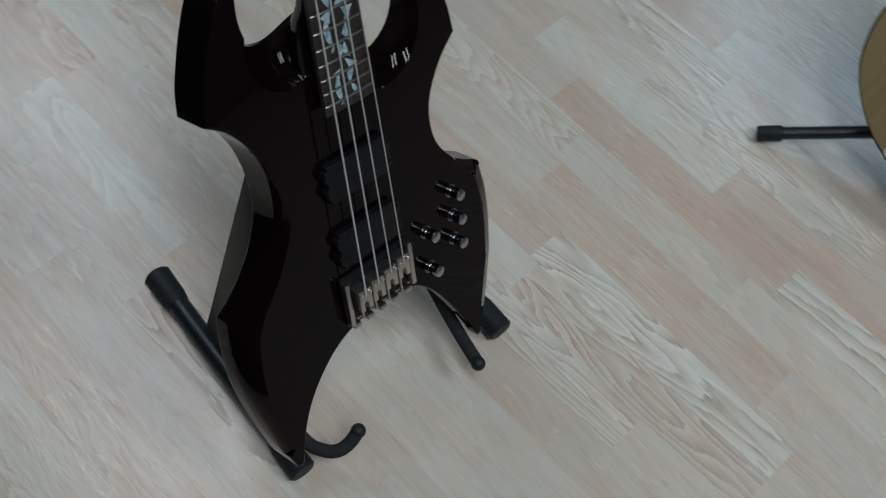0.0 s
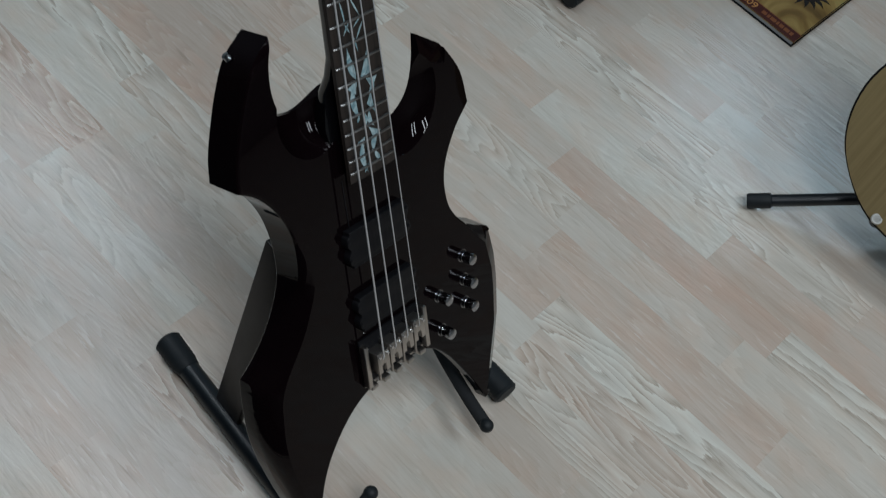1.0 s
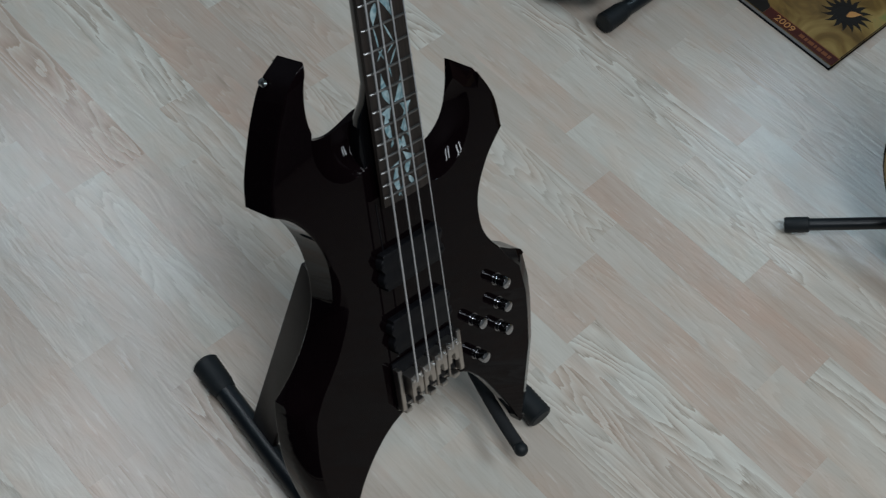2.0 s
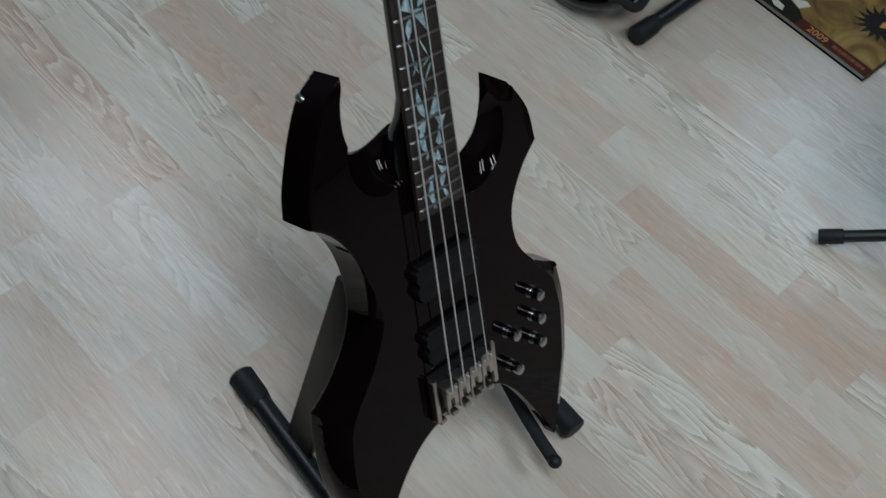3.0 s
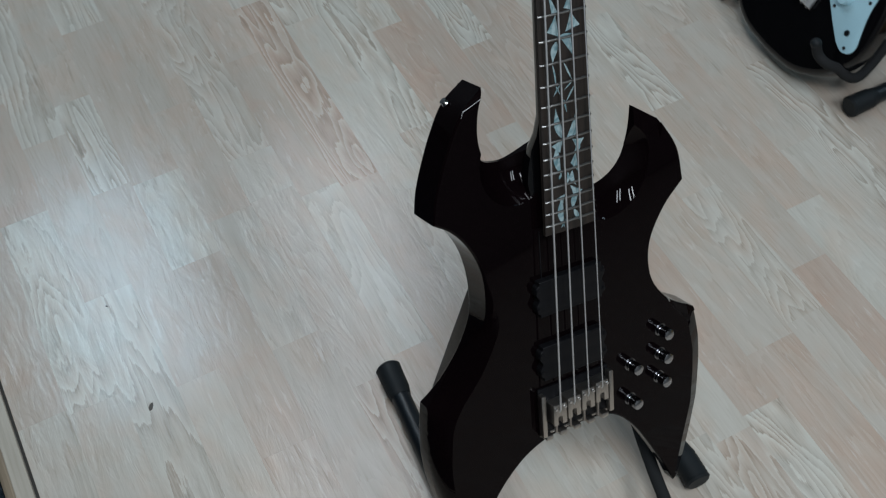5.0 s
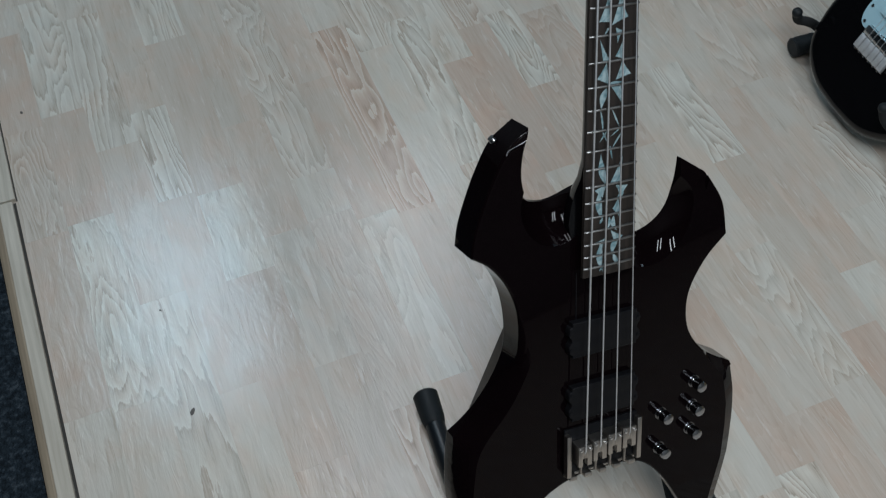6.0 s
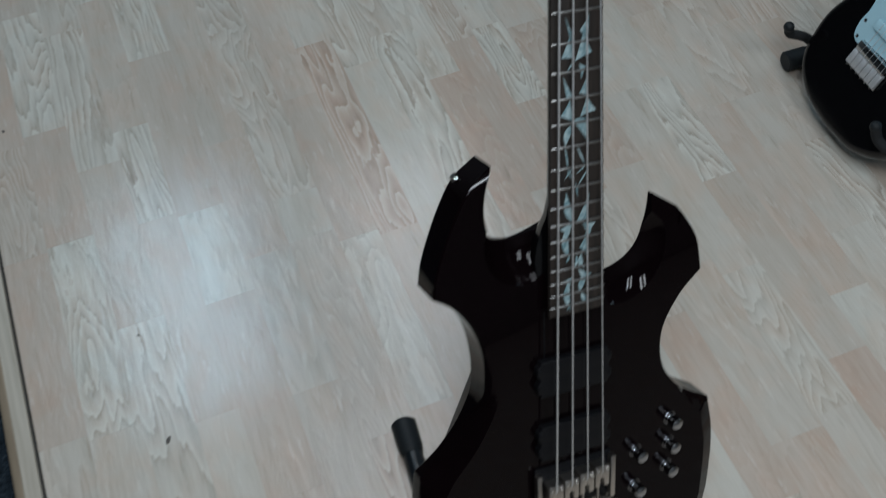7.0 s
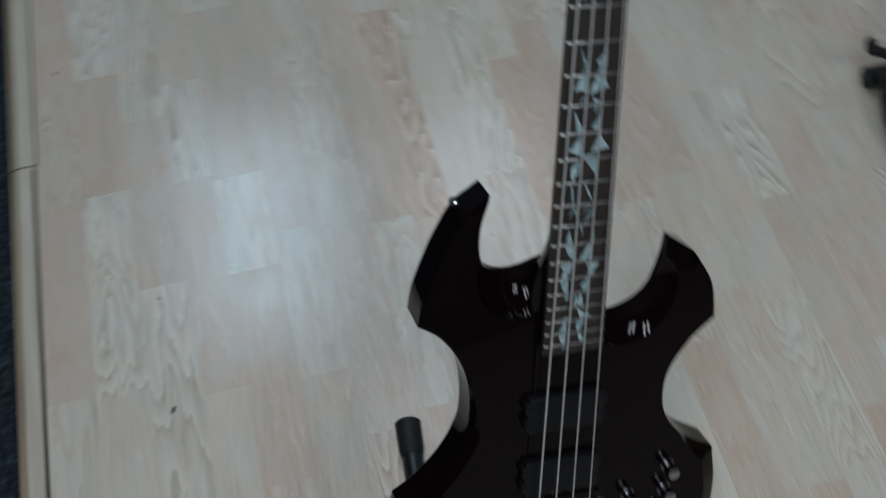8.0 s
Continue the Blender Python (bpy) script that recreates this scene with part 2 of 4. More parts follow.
MAHOGANY = grained("brown_mahogany", (0.10, 0.045, 0.02), (0.17, 0.08, 0.04), 130.0, (1.0, 0.05, 1.0), 0.25, coat=0.3)


# Mesh helpers
def part(name, bm, mat, parent=None, label="", smooth=35.0):
    bmesh.ops.recalc_face_normals(bm, faces=bm.faces)
    mesh = bpy.data.meshes.new(name)
    bm.to_mesh(mesh)
    bm.free()
    return mesh_part(name, mesh, mat, parent, label, smooth)


def mesh_part(name, mesh, mat, parent=None, label="", smooth=35.0):
    mesh.materials.clear()
    mesh.materials.append(mat)
    if smooth:
        mesh.polygons.foreach_set("use_smooth", [True] * len(mesh.polygons))
        mesh.set_sharp_from_angle(angle=radians(smooth))
    ob = new(name, mesh)
    ob.parent = parent
    if label:
        tagged(ob, label)
    return ob


def empty(name, m, label, category, group="", kind=""):
    ob = new(name)
    ob.empty_display_size = 0.05
    ob.matrix_world = m
    return tagged(ob, label, category, group, kind)


def add_box(bm, x0, y0, z0, x1, y1, z1, bevel=0.0, segments=2):
    m = Matrix.Translation(((x0 + x1) / 2, (y0 + y1) / 2, (z0 + z1) / 2)) @ Matrix.Diagonal((x1 - x0, y1 - y0, z1 - z0, 1))
    got = bmesh.ops.create_cube(bm, size=1, matrix=m)
    if bevel:
        edges = list({e for v in got["verts"] for e in v.link_edges})
        bmesh.ops.bevel(bm, geom=edges, offset=bevel, segments=segments, affect="EDGES", profile=0.5)
    return bm


def box(x0, y0, z0, x1, y1, z1, bevel=0.0, segments=2):
    return add_box(bmesh.new(), x0, y0, z0, x1, y1, z1, bevel, segments)


def frame_along(d):
    d = d.normalized()
    side = Vector((0, 0, 1)).cross(d)
    if side.length < 1e-3:
        side = Vector((1, 0, 0))
    side.normalize()
    return side, d.cross(side)


def add_tube(bm, points, radii, sides=20, flat=1.0, caps=True):
    """A round bar swept through the points; radii one or one a point; flat squeezes it across."""
    points = [Vector(p) for p in points]
    if isinstance(radii, (int, float)):
        radii = [radii] * len(points)
    rings, side = [], None
    for k, (p, r) in enumerate(zip(points, radii)):
        d = (points[min(k + 1, len(points) - 1)] - points[max(k - 1, 0)]).normalized()
        if side is None:
            side, _ = frame_along(d)
        side = (side - d * side.dot(d)).normalized()
        above = d.cross(side)
        rings.append([bm.verts.new(p + r * (math.cos(a) * side + flat * math.sin(a) * above)) for a in (2 * math.pi * j / sides for j in range(sides))])
    for a, b in zip(rings, rings[1:]):
        for j in range(sides):
            bm.faces.new((a[j], a[(j + 1) % sides], b[(j + 1) % sides], b[j]))
    if caps:
        bm.faces.new(rings[0][::-1])
        bm.faces.new(rings[-1])
    return bm


def tube(points, radii, sides=20, flat=1.0):
    return add_tube(bmesh.new(), points, radii, sides, flat)


def flat_bar(p0, p1, wide, width, thick):
    """A flat bar between two points, its broad side along wide."""
    p0, p1, wide = Vector(p0), Vector(p1), Vector(wide)
    d = (p1 - p0).normalized()
    wide = (wide - d * wide.dot(d)).normalized()
    m = Matrix((wide, d, wide.cross(d))).transposed().to_4x4()
    bm = box(-width / 2, 0, -thick / 2, width / 2, (p1 - p0).length, thick / 2, min(width, thick) * 0.2)
    bm.transform(Matrix.Translation(p0) @ m)
    return bm


def turned(profile, m=Matrix(), sides=24):
    """A turned shape about z from (radius, height) pairs."""
    bm = bmesh.new()
    add_tube(bm, [(0, 0, z) for _, z in profile], [max(r, 1e-4) for r, _ in profile], sides)
    bm.transform(m)
    return bm


def spline(points, per=8):
    """A smooth line through 2D or 3D points."""
    pts = [Vector(p) for p in points]
    if len(pts) < 3:
        return pts
    pts = [2 * pts[0] - pts[1], *pts, 2 * pts[-1] - pts[-2]]
    out = []
    for a, b, c, d in zip(pts, pts[1:], pts[2:], pts[3:]):
        for k in range(per):
            t = k / per
            out.append(0.5 * (2 * b + (c - a) * t + (2 * a - 5 * b + 4 * c - d) * t * t + (3 * b - a - 3 * c + d) * t ** 3))
    out.append(pts[-2])
    return out


def outline(*runs, per=6):
    """A closed outline out of smooth runs that meet in corners; millimetres in, metres out."""
    out = []
    for run in runs:
        out += [v * 0.001 for v in spline([(x, y) for x, y in run], per)[:-1]]
    return out


def slab(points, z0, z1):
    bm = bmesh.new()
    low = [bm.verts.new((p[0], p[1], z0)) for p in points]
    high = [bm.verts.new((p[0], p[1], z1)) for p in points]
    bm.faces.new(low[::-1])
    bm.faces.new(high)
    for j in range(len(points)):
        bm.faces.new((low[j], low[(j + 1) % len(low)], high[(j + 1) % len(low)], high[j]))
    bmesh.ops.recalc_face_normals(bm, faces=bm.faces)
    return bm


def eased_slab(points, z0, z1, r, steps=4):
    """A slab whose front and back edges are rounded with radius r."""
    pts = [Vector((p[0], p[1])) for p in points]
    pts = [p for p, q in zip(pts, pts[1:] + pts[:1]) if (p - q).length > 2e-4]
    kept = []
    for k, p in enumerate(pts):
        bend = (p - pts[k - 1]).angle(pts[(k + 1) % len(pts)] - p, 0)
        if bend > 0.4 and kept and (p - kept[-1]).length < 0.0036:
            kept[-1] = p
        elif bend > 0.4 or not kept or (p - kept[-1]).length > 0.0036:
            kept.append(p)
    pts = kept
    area = sum(p.x * q.y - q.x * p.y for p, q in zip(pts, pts[1:] + pts[:1]))
    if area < 0:
        pts.reverse()
    n = len(pts)
    inward = []
    for k in range(n):
        a, b = (pts[k] - pts[k - 1]).normalized(), (pts[(k + 1) % n] - pts[k]).normalized()
        na, nb = Vector((-a.y, a.x)), Vector((-b.y, b.x))
        mid = (na + nb).normalized()
        inward.append(mid / max(0.5, mid.dot(na)))
    levels = []
    for k in range(steps + 1):
        a = math.pi / 2 * k / steps
        levels.append((r * (1 - math.sin(a)), z0 + r * (1 - math.cos(a))))
    levels += [(i, z0 + z1 - z) for i, z in levels[::-1]]
    bm = bmesh.new()
    rings = [[bm.verts.new((*(p + d * i), z)) for p, d in zip(pts, inward)] for i, z in levels]
    for a, b in zip(rings, rings[1:]):
        for k in range(n):
            bm.faces.new((a[k], a[(k + 1) % n], b[(k + 1) % n], b[k]))
    bm.faces.new(rings[0][::-1])
    bm.faces.new(rings[-1])
    bmesh.ops.recalc_face_normals(bm, faces=bm.faces)
    return bm


def chamfer_cutter(inner, outer, z_in, z_out, top=0.05, ease=0):
    """A wedge that planes an edge down from the inner line to the outer one; millimetres."""
    bm = bmesh.new()
    rings = []
    for k, (a, b) in enumerate(zip(inner, outer)):
        a, b = Vector((*a, 0)) * 0.001, Vector((*b, 0)) * 0.001
        z = z_in + (z_out - z_in) * min(1.0, (k + 0.2) / ease) if ease else z_out
        rings.append([bm.verts.new((p.x, p.y, h)) for p, h in ((a, z_in), (b, z), (b, top), (a, top))])
    for a, b in zip(rings, rings[1:]):
        for j in range(4):
            bm.faces.new((a[j], a[(j + 1) % 4], b[(j + 1) % 4], b[j]))
    bm.faces.new(rings[0][::-1])
    bm.faces.new(rings[-1])
    bmesh.ops.recalc_face_normals(bm, faces=bm.faces)
    return bm


def bevel_cutter(lip, rim, top=50.0, beyond=1.3, rows=5, swell=4.2):
    """A solid that planes an edge from a lip on the front to a rim of varying depth, in a slightly rounded slope; millimetres in."""
    bm = bmesh.new()
    rings = []
    for a, b in zip(lip, rim):
        d = b - a
        n = Vector((-d.z * d.x, -d.z * d.y, d.x * d.x + d.y * d.y)).normalized()
        ring = []
        for k in range(rows + 1):
            t = -0.06 + (beyond + 0.06) * k / rows
            ring.append(a + d * t + n * swell * max(0.0, math.sin(math.pi * min(1.0, max(0.0, t)))))
        ring += [Vector((ring[-1].x, ring[-1].y, top)), Vector((ring[0].x, ring[0].y, top))]
        rings.append([bm.verts.new(p * 0.001) for p in ring])
    for a, b in zip(rings, rings[1:]):
        for j in range(len(a)):
            bm.faces.new((a[j], a[(j + 1) % len(a)], b[(j + 1) % len(a)], b[j]))
    bm.faces.new(rings[0][::-1])
    bm.faces.new(rings[-1])
    bmesh.ops.recalc_face_normals(bm, faces=bm.faces)
    return bm


def ellipsoid(centre, radii, turn=0.0):
    bm = bmesh.new()
    bmesh.ops.create_icosphere(bm, subdivisions=4, radius=1, matrix=Matrix.Translation(centre) @ pose(0, 0, 0, 0, 0, turn) @ Matrix.Diagonal((*radii, 1)))
    return bm


def carved(bm, cutters, bevel=0.0, segments=3):
    """The solid less the cutters, with its edges eased, as a mesh."""
    made = []
    for k, b in enumerate((bm, *cutters)):
        mesh = bpy.data.meshes.new("carving")
        b.to_mesh(mesh)
        b.free()
        made.append(new("carving", mesh))
    for c in made[1:]:
        mod = made[0].modifiers.new("cut", "BOOLEAN")
        mod.operation, mod.object, mod.solver = "DIFFERENCE", c, "EXACT"
    if bevel:
        mod = made[0].modifiers.new("ease", "BEVEL")
        mod.width, mod.segments, mod.limit_method, mod.angle_limit = bevel, segments, "ANGLE", radians(28)
        mod.use_clamp_overlap = True
    bpy.context.view_layer.update()
    done = bpy.data.meshes.new_from_object(made[0].evaluated_get(bpy.context.evaluated_depsgraph_get()))
    for ob in made:
        mesh = ob.data
        bpy.data.objects.remove(ob)
        bpy.data.meshes.remove(mesh)
    return done


# Room shell: unseen, added to close the room, greys set for the lacquer's reflections
ROOM = (-2.6, -2.4, 4.6, 4.6)


def room():
    x0, y0, x1, y1 = ROOM
    sub = part("floor", box(x0, y0, -0.06, x1, y1, -0.0085), GAP_DARK, None, smooth=0)
    tagged(sub, "laid pale wood-effect laminate floor with staggered strips", "floor", kind="structure")
    for name, b, paint in (
        ("wall_west", (x0 - 0.12, y0 - 0.12, -0.06, x0, y1 + 0.12, CEILING), DARK_WALL),
        ("wall_east", (x1, y0 - 0.12, -0.06, x1 + 0.12, y1 + 0.12, CEILING), WALL),
        ("wall_south", (x0, y0 - 0.12, -0.06, x1, y0, CEILING), WALL),
        ("wall_north", (x0, y1, -0.06, x1, y1 + 0.12, CEILING), WALL),
    ):
        tagged(part(name, box(*b), paint, None, smooth=0), "unseen plain wall that closes the room", "wall", kind="structure")
    tagged(part("ceiling", box(x0 - 0.12, y0 - 0.12, CEILING, x1 + 0.12, y1 + 0.12, CEILING + 0.1), CEILING_PAINT, None, smooth=0),
           "unseen plain dark ceiling that closes the room", "ceiling", kind="structure")
    return sub


FLOOR = room()


# out of view; also drawn for the added fill lamps
def ceiling_light(x, y):
    ob = empty("ceiling_light", pose(x, y, CEILING), "unseen white twin-tube ceiling light with a metal tray", "ceiling light", "ceiling lights")
    part("tray", box(-0.27, -0.62, -0.03, 0.27, 0.62, 0, 0.006), ENAMEL, ob)
    for dx in (-0.15, 0.15):
        part("tube", tube([(dx, -0.59, -0.052), (dx, 0.59, -0.052)], 0.015, 12), ENAMEL, ob)


for lx, ly, watts, tint in LAMPS:
    ceiling_light(lx, ly)

# The laminate lies slightly askew to the room's axes; u runs across its strips, v along them
SKEW = 2.2
LAY = pose(0, 0, 0, 0, 0, SKEW)


# Carpet beside the laminate, and the wooden threshold strips between them
def carpet(x0, y0, x1, y1):
    ob = part("carpet", box(x0, y0, -0.0084, x1, y1, -0.002), CARPET, None, smooth=0)
    tagged(ob, "dark blue-grey flecked loop carpet beside the laminate", "carpet", kind="structure")
    return ob


carpet(-2.8, -2.6, -0.075, 4.4).matrix_world = LAY


def threshold(u0, u1, v0, v1, groove):
    """A flat strip whose outer side slopes down to the carpet."""
    ob = empty("trim", LAY, "pale bare wooden threshold strip along the carpet", "trim", "threshold strips", "structure")

    def run(profile, name, mat, label=""):
        bm = bmesh.new()
        ends = [[bm.verts.new((u, v, z)) for u, z in profile] for v in (v0, v1)]
        for k in range(len(profile)):
            n = (k + 1) % len(profile)
            bm.faces.new((ends[0][k], ends[0][n], ends[1][n], ends[1][k]))
        bm.faces.new(ends[0][::-1])
        bm.faces.new(ends[1])
        part(name, bm, mat, ob, label, 0)

    run([(u0 + 0.0142, 0.0005), (u1, 0.0005), (u1, 0.0066), (u1 - 0.0008, 0.0073), (u0 + 0.0150, 0.0075), (u0 + 0.0142, 0.0071)], "strip", TRIM_WOOD)
    run([(u0, -0.0015), (u0 + 0.0140, -0.0015), (u0 + 0.0140, 0.0070), (u0 + 0.0110, 0.0066), (u0 + 0.0050, 0.0042), (u0 + 0.0008, 0.0012)], "nosing", SHADED_NOSING, "sloping tan-brown wooden edge with shade put into its colour")
    # a dark strip lies here in place of the shaded groove
    run([(u1 + 0.0003, 0.0004), (u1 + groove, 0.0004), (u1 + groove, 0.0011), (u1 + 0.0003, 0.0011)], "gap", GAP_DARK, "dark strip in place of the shaded gap beside the trim")


threshold(-0.074, -0.0375, SOUTH_EDGE, 1.341, 0.0046)
threshold(-0.074, -0.0320, 1.345, 4.0, 0.0022)

# The bass guitar. Its own axes: x to the treble side, y up the neck, z out of the front; origin between the saddles.
BASS = Matrix(((0.98046, 0.14968, 0.12764, 0.55987), (0.04516, 0.46024, -0.88665, 0.48312), (-0.19146, 0.87509, 0.44448, 0.26984), (0, 0, 0, 1)))
SCALE_LENGTH = 0.864
FACE, BACK = -0.020, -0.064


def fret_at(n):
    return SCALE_LENGTH * 2 ** (-n / 12)


def board_half(y):
    return 0.0215 + 0.0095 * (SCALE_LENGTH - y) / (SCALE_LENGTH - fret_at(24))


def bass_body():
    edge = outline(
        [(-83, 372), (-108, 354), (-125, 326), (-138, 296), (-147, 270), (-151, 247)],
        [(-151, 247), (-132, 234), (-116, 214), (-105, 191), (-99, 166), (-97, 140), (-99, 116), (-106, 97), (-116, 79), (-128, 63), (-142, 48), (-157, 36), (-168, 29)],
        [(-168, 29), (-171, 12), (-173, -10), (-174, -40), (-170, -76), (-160, -122), (-149, -164)],
        [(-149, -164), (-144, -177)],
        [(-144, -177), (-136, -178), (-130, -158)],
        [(-130, -158), (-120, -130), (-106, -105), (-85, -81), (-60, -62), (-30, -51), (4, -49), (36, -51), (62, -60), (86, -84), (108, -118), (131, -160), (146, -190)],
        [(146, -190), (156, -182), (167, -165), (179, -125), (189, -80), (192, -30), (190, 5), (182, 42)],
        [(182, 42), (145, 65), (120, 95), (112, 125), (116, 156), (135, 188), (160, 212)],
        [(160, 212), (152, 252), (129, 289)],
        [(129, 289), (99, 309)],
        [(99, 309), (96, 290), (90, 271), (80, 255), (66, 243), (48, 235), (30, 230)],
        [(30, 230), (4, 290)],
        [(4, 290), (-12, 294), (-26, 291), (-40, 286), (-52, 283), (-64, 284), (-77, 289), (-88, 301), (-93, 322), (-91, 347), (-83, 372)],
    )
    solid = eased_slab(edge, BACK, FACE, 0.0030)
    # deep bevel that starts at the waist and sweeps round the lower bass-side wing down to near the back
    rim = [(-120, 221, -20), (-109, 202, -21), (-101, 176, -23), (-98, 150, -27), (-99, 122, -33), (-106, 97, -49), (-124, 68, -57), (-142, 48, -56), (-157, 36, -53), (-169, 28, -48), (-172, 5, -45), (-174, -38, -45), (-170, -74, -45), (-160, -118, -44), (-151, -158, -40)]
    lip = [(-112, 215), (-101, 195), (-89, 168), (-82, 144), (-84, 117), (-92, 95), (-108, 67), (-123, 48), (-139, 29), (-150, 8), (-154, -14), (-157, -42), (-156, -76), (-149, -116), (-142, -150)]
    cut_left = bevel_cutter(spline([(x, y, -20) for x, y in lip], 4), spline(rim, 4))
    back_horn = chamfer_cutter(spline([(45, 190), (90, 205), (118, 225), (128, 262), (134, 300)], 4), spline([(10, 240), (50, 252), (70, 268), (82, 290), (86, 325)], 4), BACK - 0.001, FACE - 0.0020, -0.09)
    back_cut = chamfer_cutter(spline([(-104, 280), (-76, 256), (-38, 256), (-5, 258), (26, 252)], 4), spline([(-88, 312), (-66, 298), (-38, 300), (-5, 311), (26, 300)], 4), BACK - 0.0011, FACE - 0.0251, -0.0903)
    under_cut = chamfer_cutter(spline([(74, -38), (103, -68), (127, -105), (150, -148), (160, -185)], 4), spline([(58, -66), (82, -90), (104, -123), (127, -165), (141, -196)], 4), BACK - 0.0013, FACE - 0.0060, -0.0907)
    # scooped horns beside the neck
    scoops = [
        ellipsoid((-0.0540, 0.2880, FACE + 0.0150), (0.0440, 0.0490, 0.0430), 6),
        ellipsoid((-0.055, 0.327, 0.0), (0.0355, 0.085, 0.045)),
        ellipsoid((0.0640, 0.2490, FACE + 0.0150), (0.0530, 0.0620, 0.0340), -24),
    ]
    # small facet at the treble-side point, a chamfer down that wing and a facet on the treble horn's tip
    cut_point = chamfer_cutter([(131, 80), (150, 50), (170, 27), (192, 13)], [(130, 84), (148, 68), (176, 54), (204, 50)], FACE, FACE - 0.014)
    cut_wing = chamfer_cutter([(167, 30), (175, -10), (175, -40), (172, -84), (160, -130), (148, -180)], [(192, 42), (197, 5), (198, -35), (194, -86), (182, -138), (168, -190)], FACE, FACE - 0.013)
    cut_tip = chamfer_cutter([(80, 288), (128, 268)], [(88, 320), (136, 300)], FACE, FACE - 0.010)
    cut_end = bevel_cutter([Vector(p) for p in ((-134, 337.3, -20.3), (-104, 350.2, -20.3), (-74, 362.1, -20.3))], [Vector(p) for p in ((-136, 355, -33), (-103, 370, -33), (-70, 384, -33))], top=52.0, swell=2.6)
    return carved(solid, [cut_left, cut_end, *scoops, cut_point, cut_wing, cut_tip, back_horn, back_cut, under_cut], 0.0018, 2)


def leaf(bm, base, tip, width, bend, z):
    """A curved pointed leaf as a thin plate."""
    base, tip = Vector(base), Vector(tip)
    d = tip - base
    n = Vector((-d.y, d.x)).normalized()
    rows = []
    for k in range(9):
        t = k / 8
        c = base + d * t + n * bend * math.sin(math.pi * t)
        w = width * max(0.01, math.sin(math.pi * min(1, (t * 0.97 + 0.03) ** 0.8))) ** 1.4
        rows.append((c + n * w, c - n * w))
    low = [bm.verts.new((p.x, p.y, z)) for p in [r[0] for r in rows] + [r[1] for r in rows[::-1]]]
    face = bm.faces.new(low)
    got = bmesh.ops.extrude_face_region(bm, geom=[face])
    bmesh.ops.translate(bm, vec=(0, 0, 0.0004), verts=[v for v in got["geom"] if isinstance(v, bmesh.types.BMVert)])


def thorn(bm, row, z, steps=5):
    """A hollow-sided thorn as a thin plate: a stem point and two foot points, in millimetres."""
    pts = [Vector((row[k], row[k + 1])) * 0.001 for k in (0, 2, 4)]
    mid = (pts[0] + pts[1] + pts[2]) / 3
    ring = []
    for a, b in ((0, 1), (1, 2), (2, 0)):
        pull = 0.20 if 0 in (a, b) else 0.08
        c = (pts[a] + pts[b]) / 2 * (1 - pull) + mid * pull
        for k in range(steps):
            t = k / steps
            ring.append(pts[a] * (1 - t) ** 2 + c * 2 * t * (1 - t) + pts[b] * t * t)
    face = bm.faces.new([bm.verts.new((p.x, p.y, z)) for p in ring])
    got = bmesh.ops.extrude_face_region(bm, geom=[face])
    bmesh.ops.translate(bm, vec=(0, 0, 0.0004), verts=[v for v in got["geom"] if isinstance(v, bmesh.types.BMVert)])


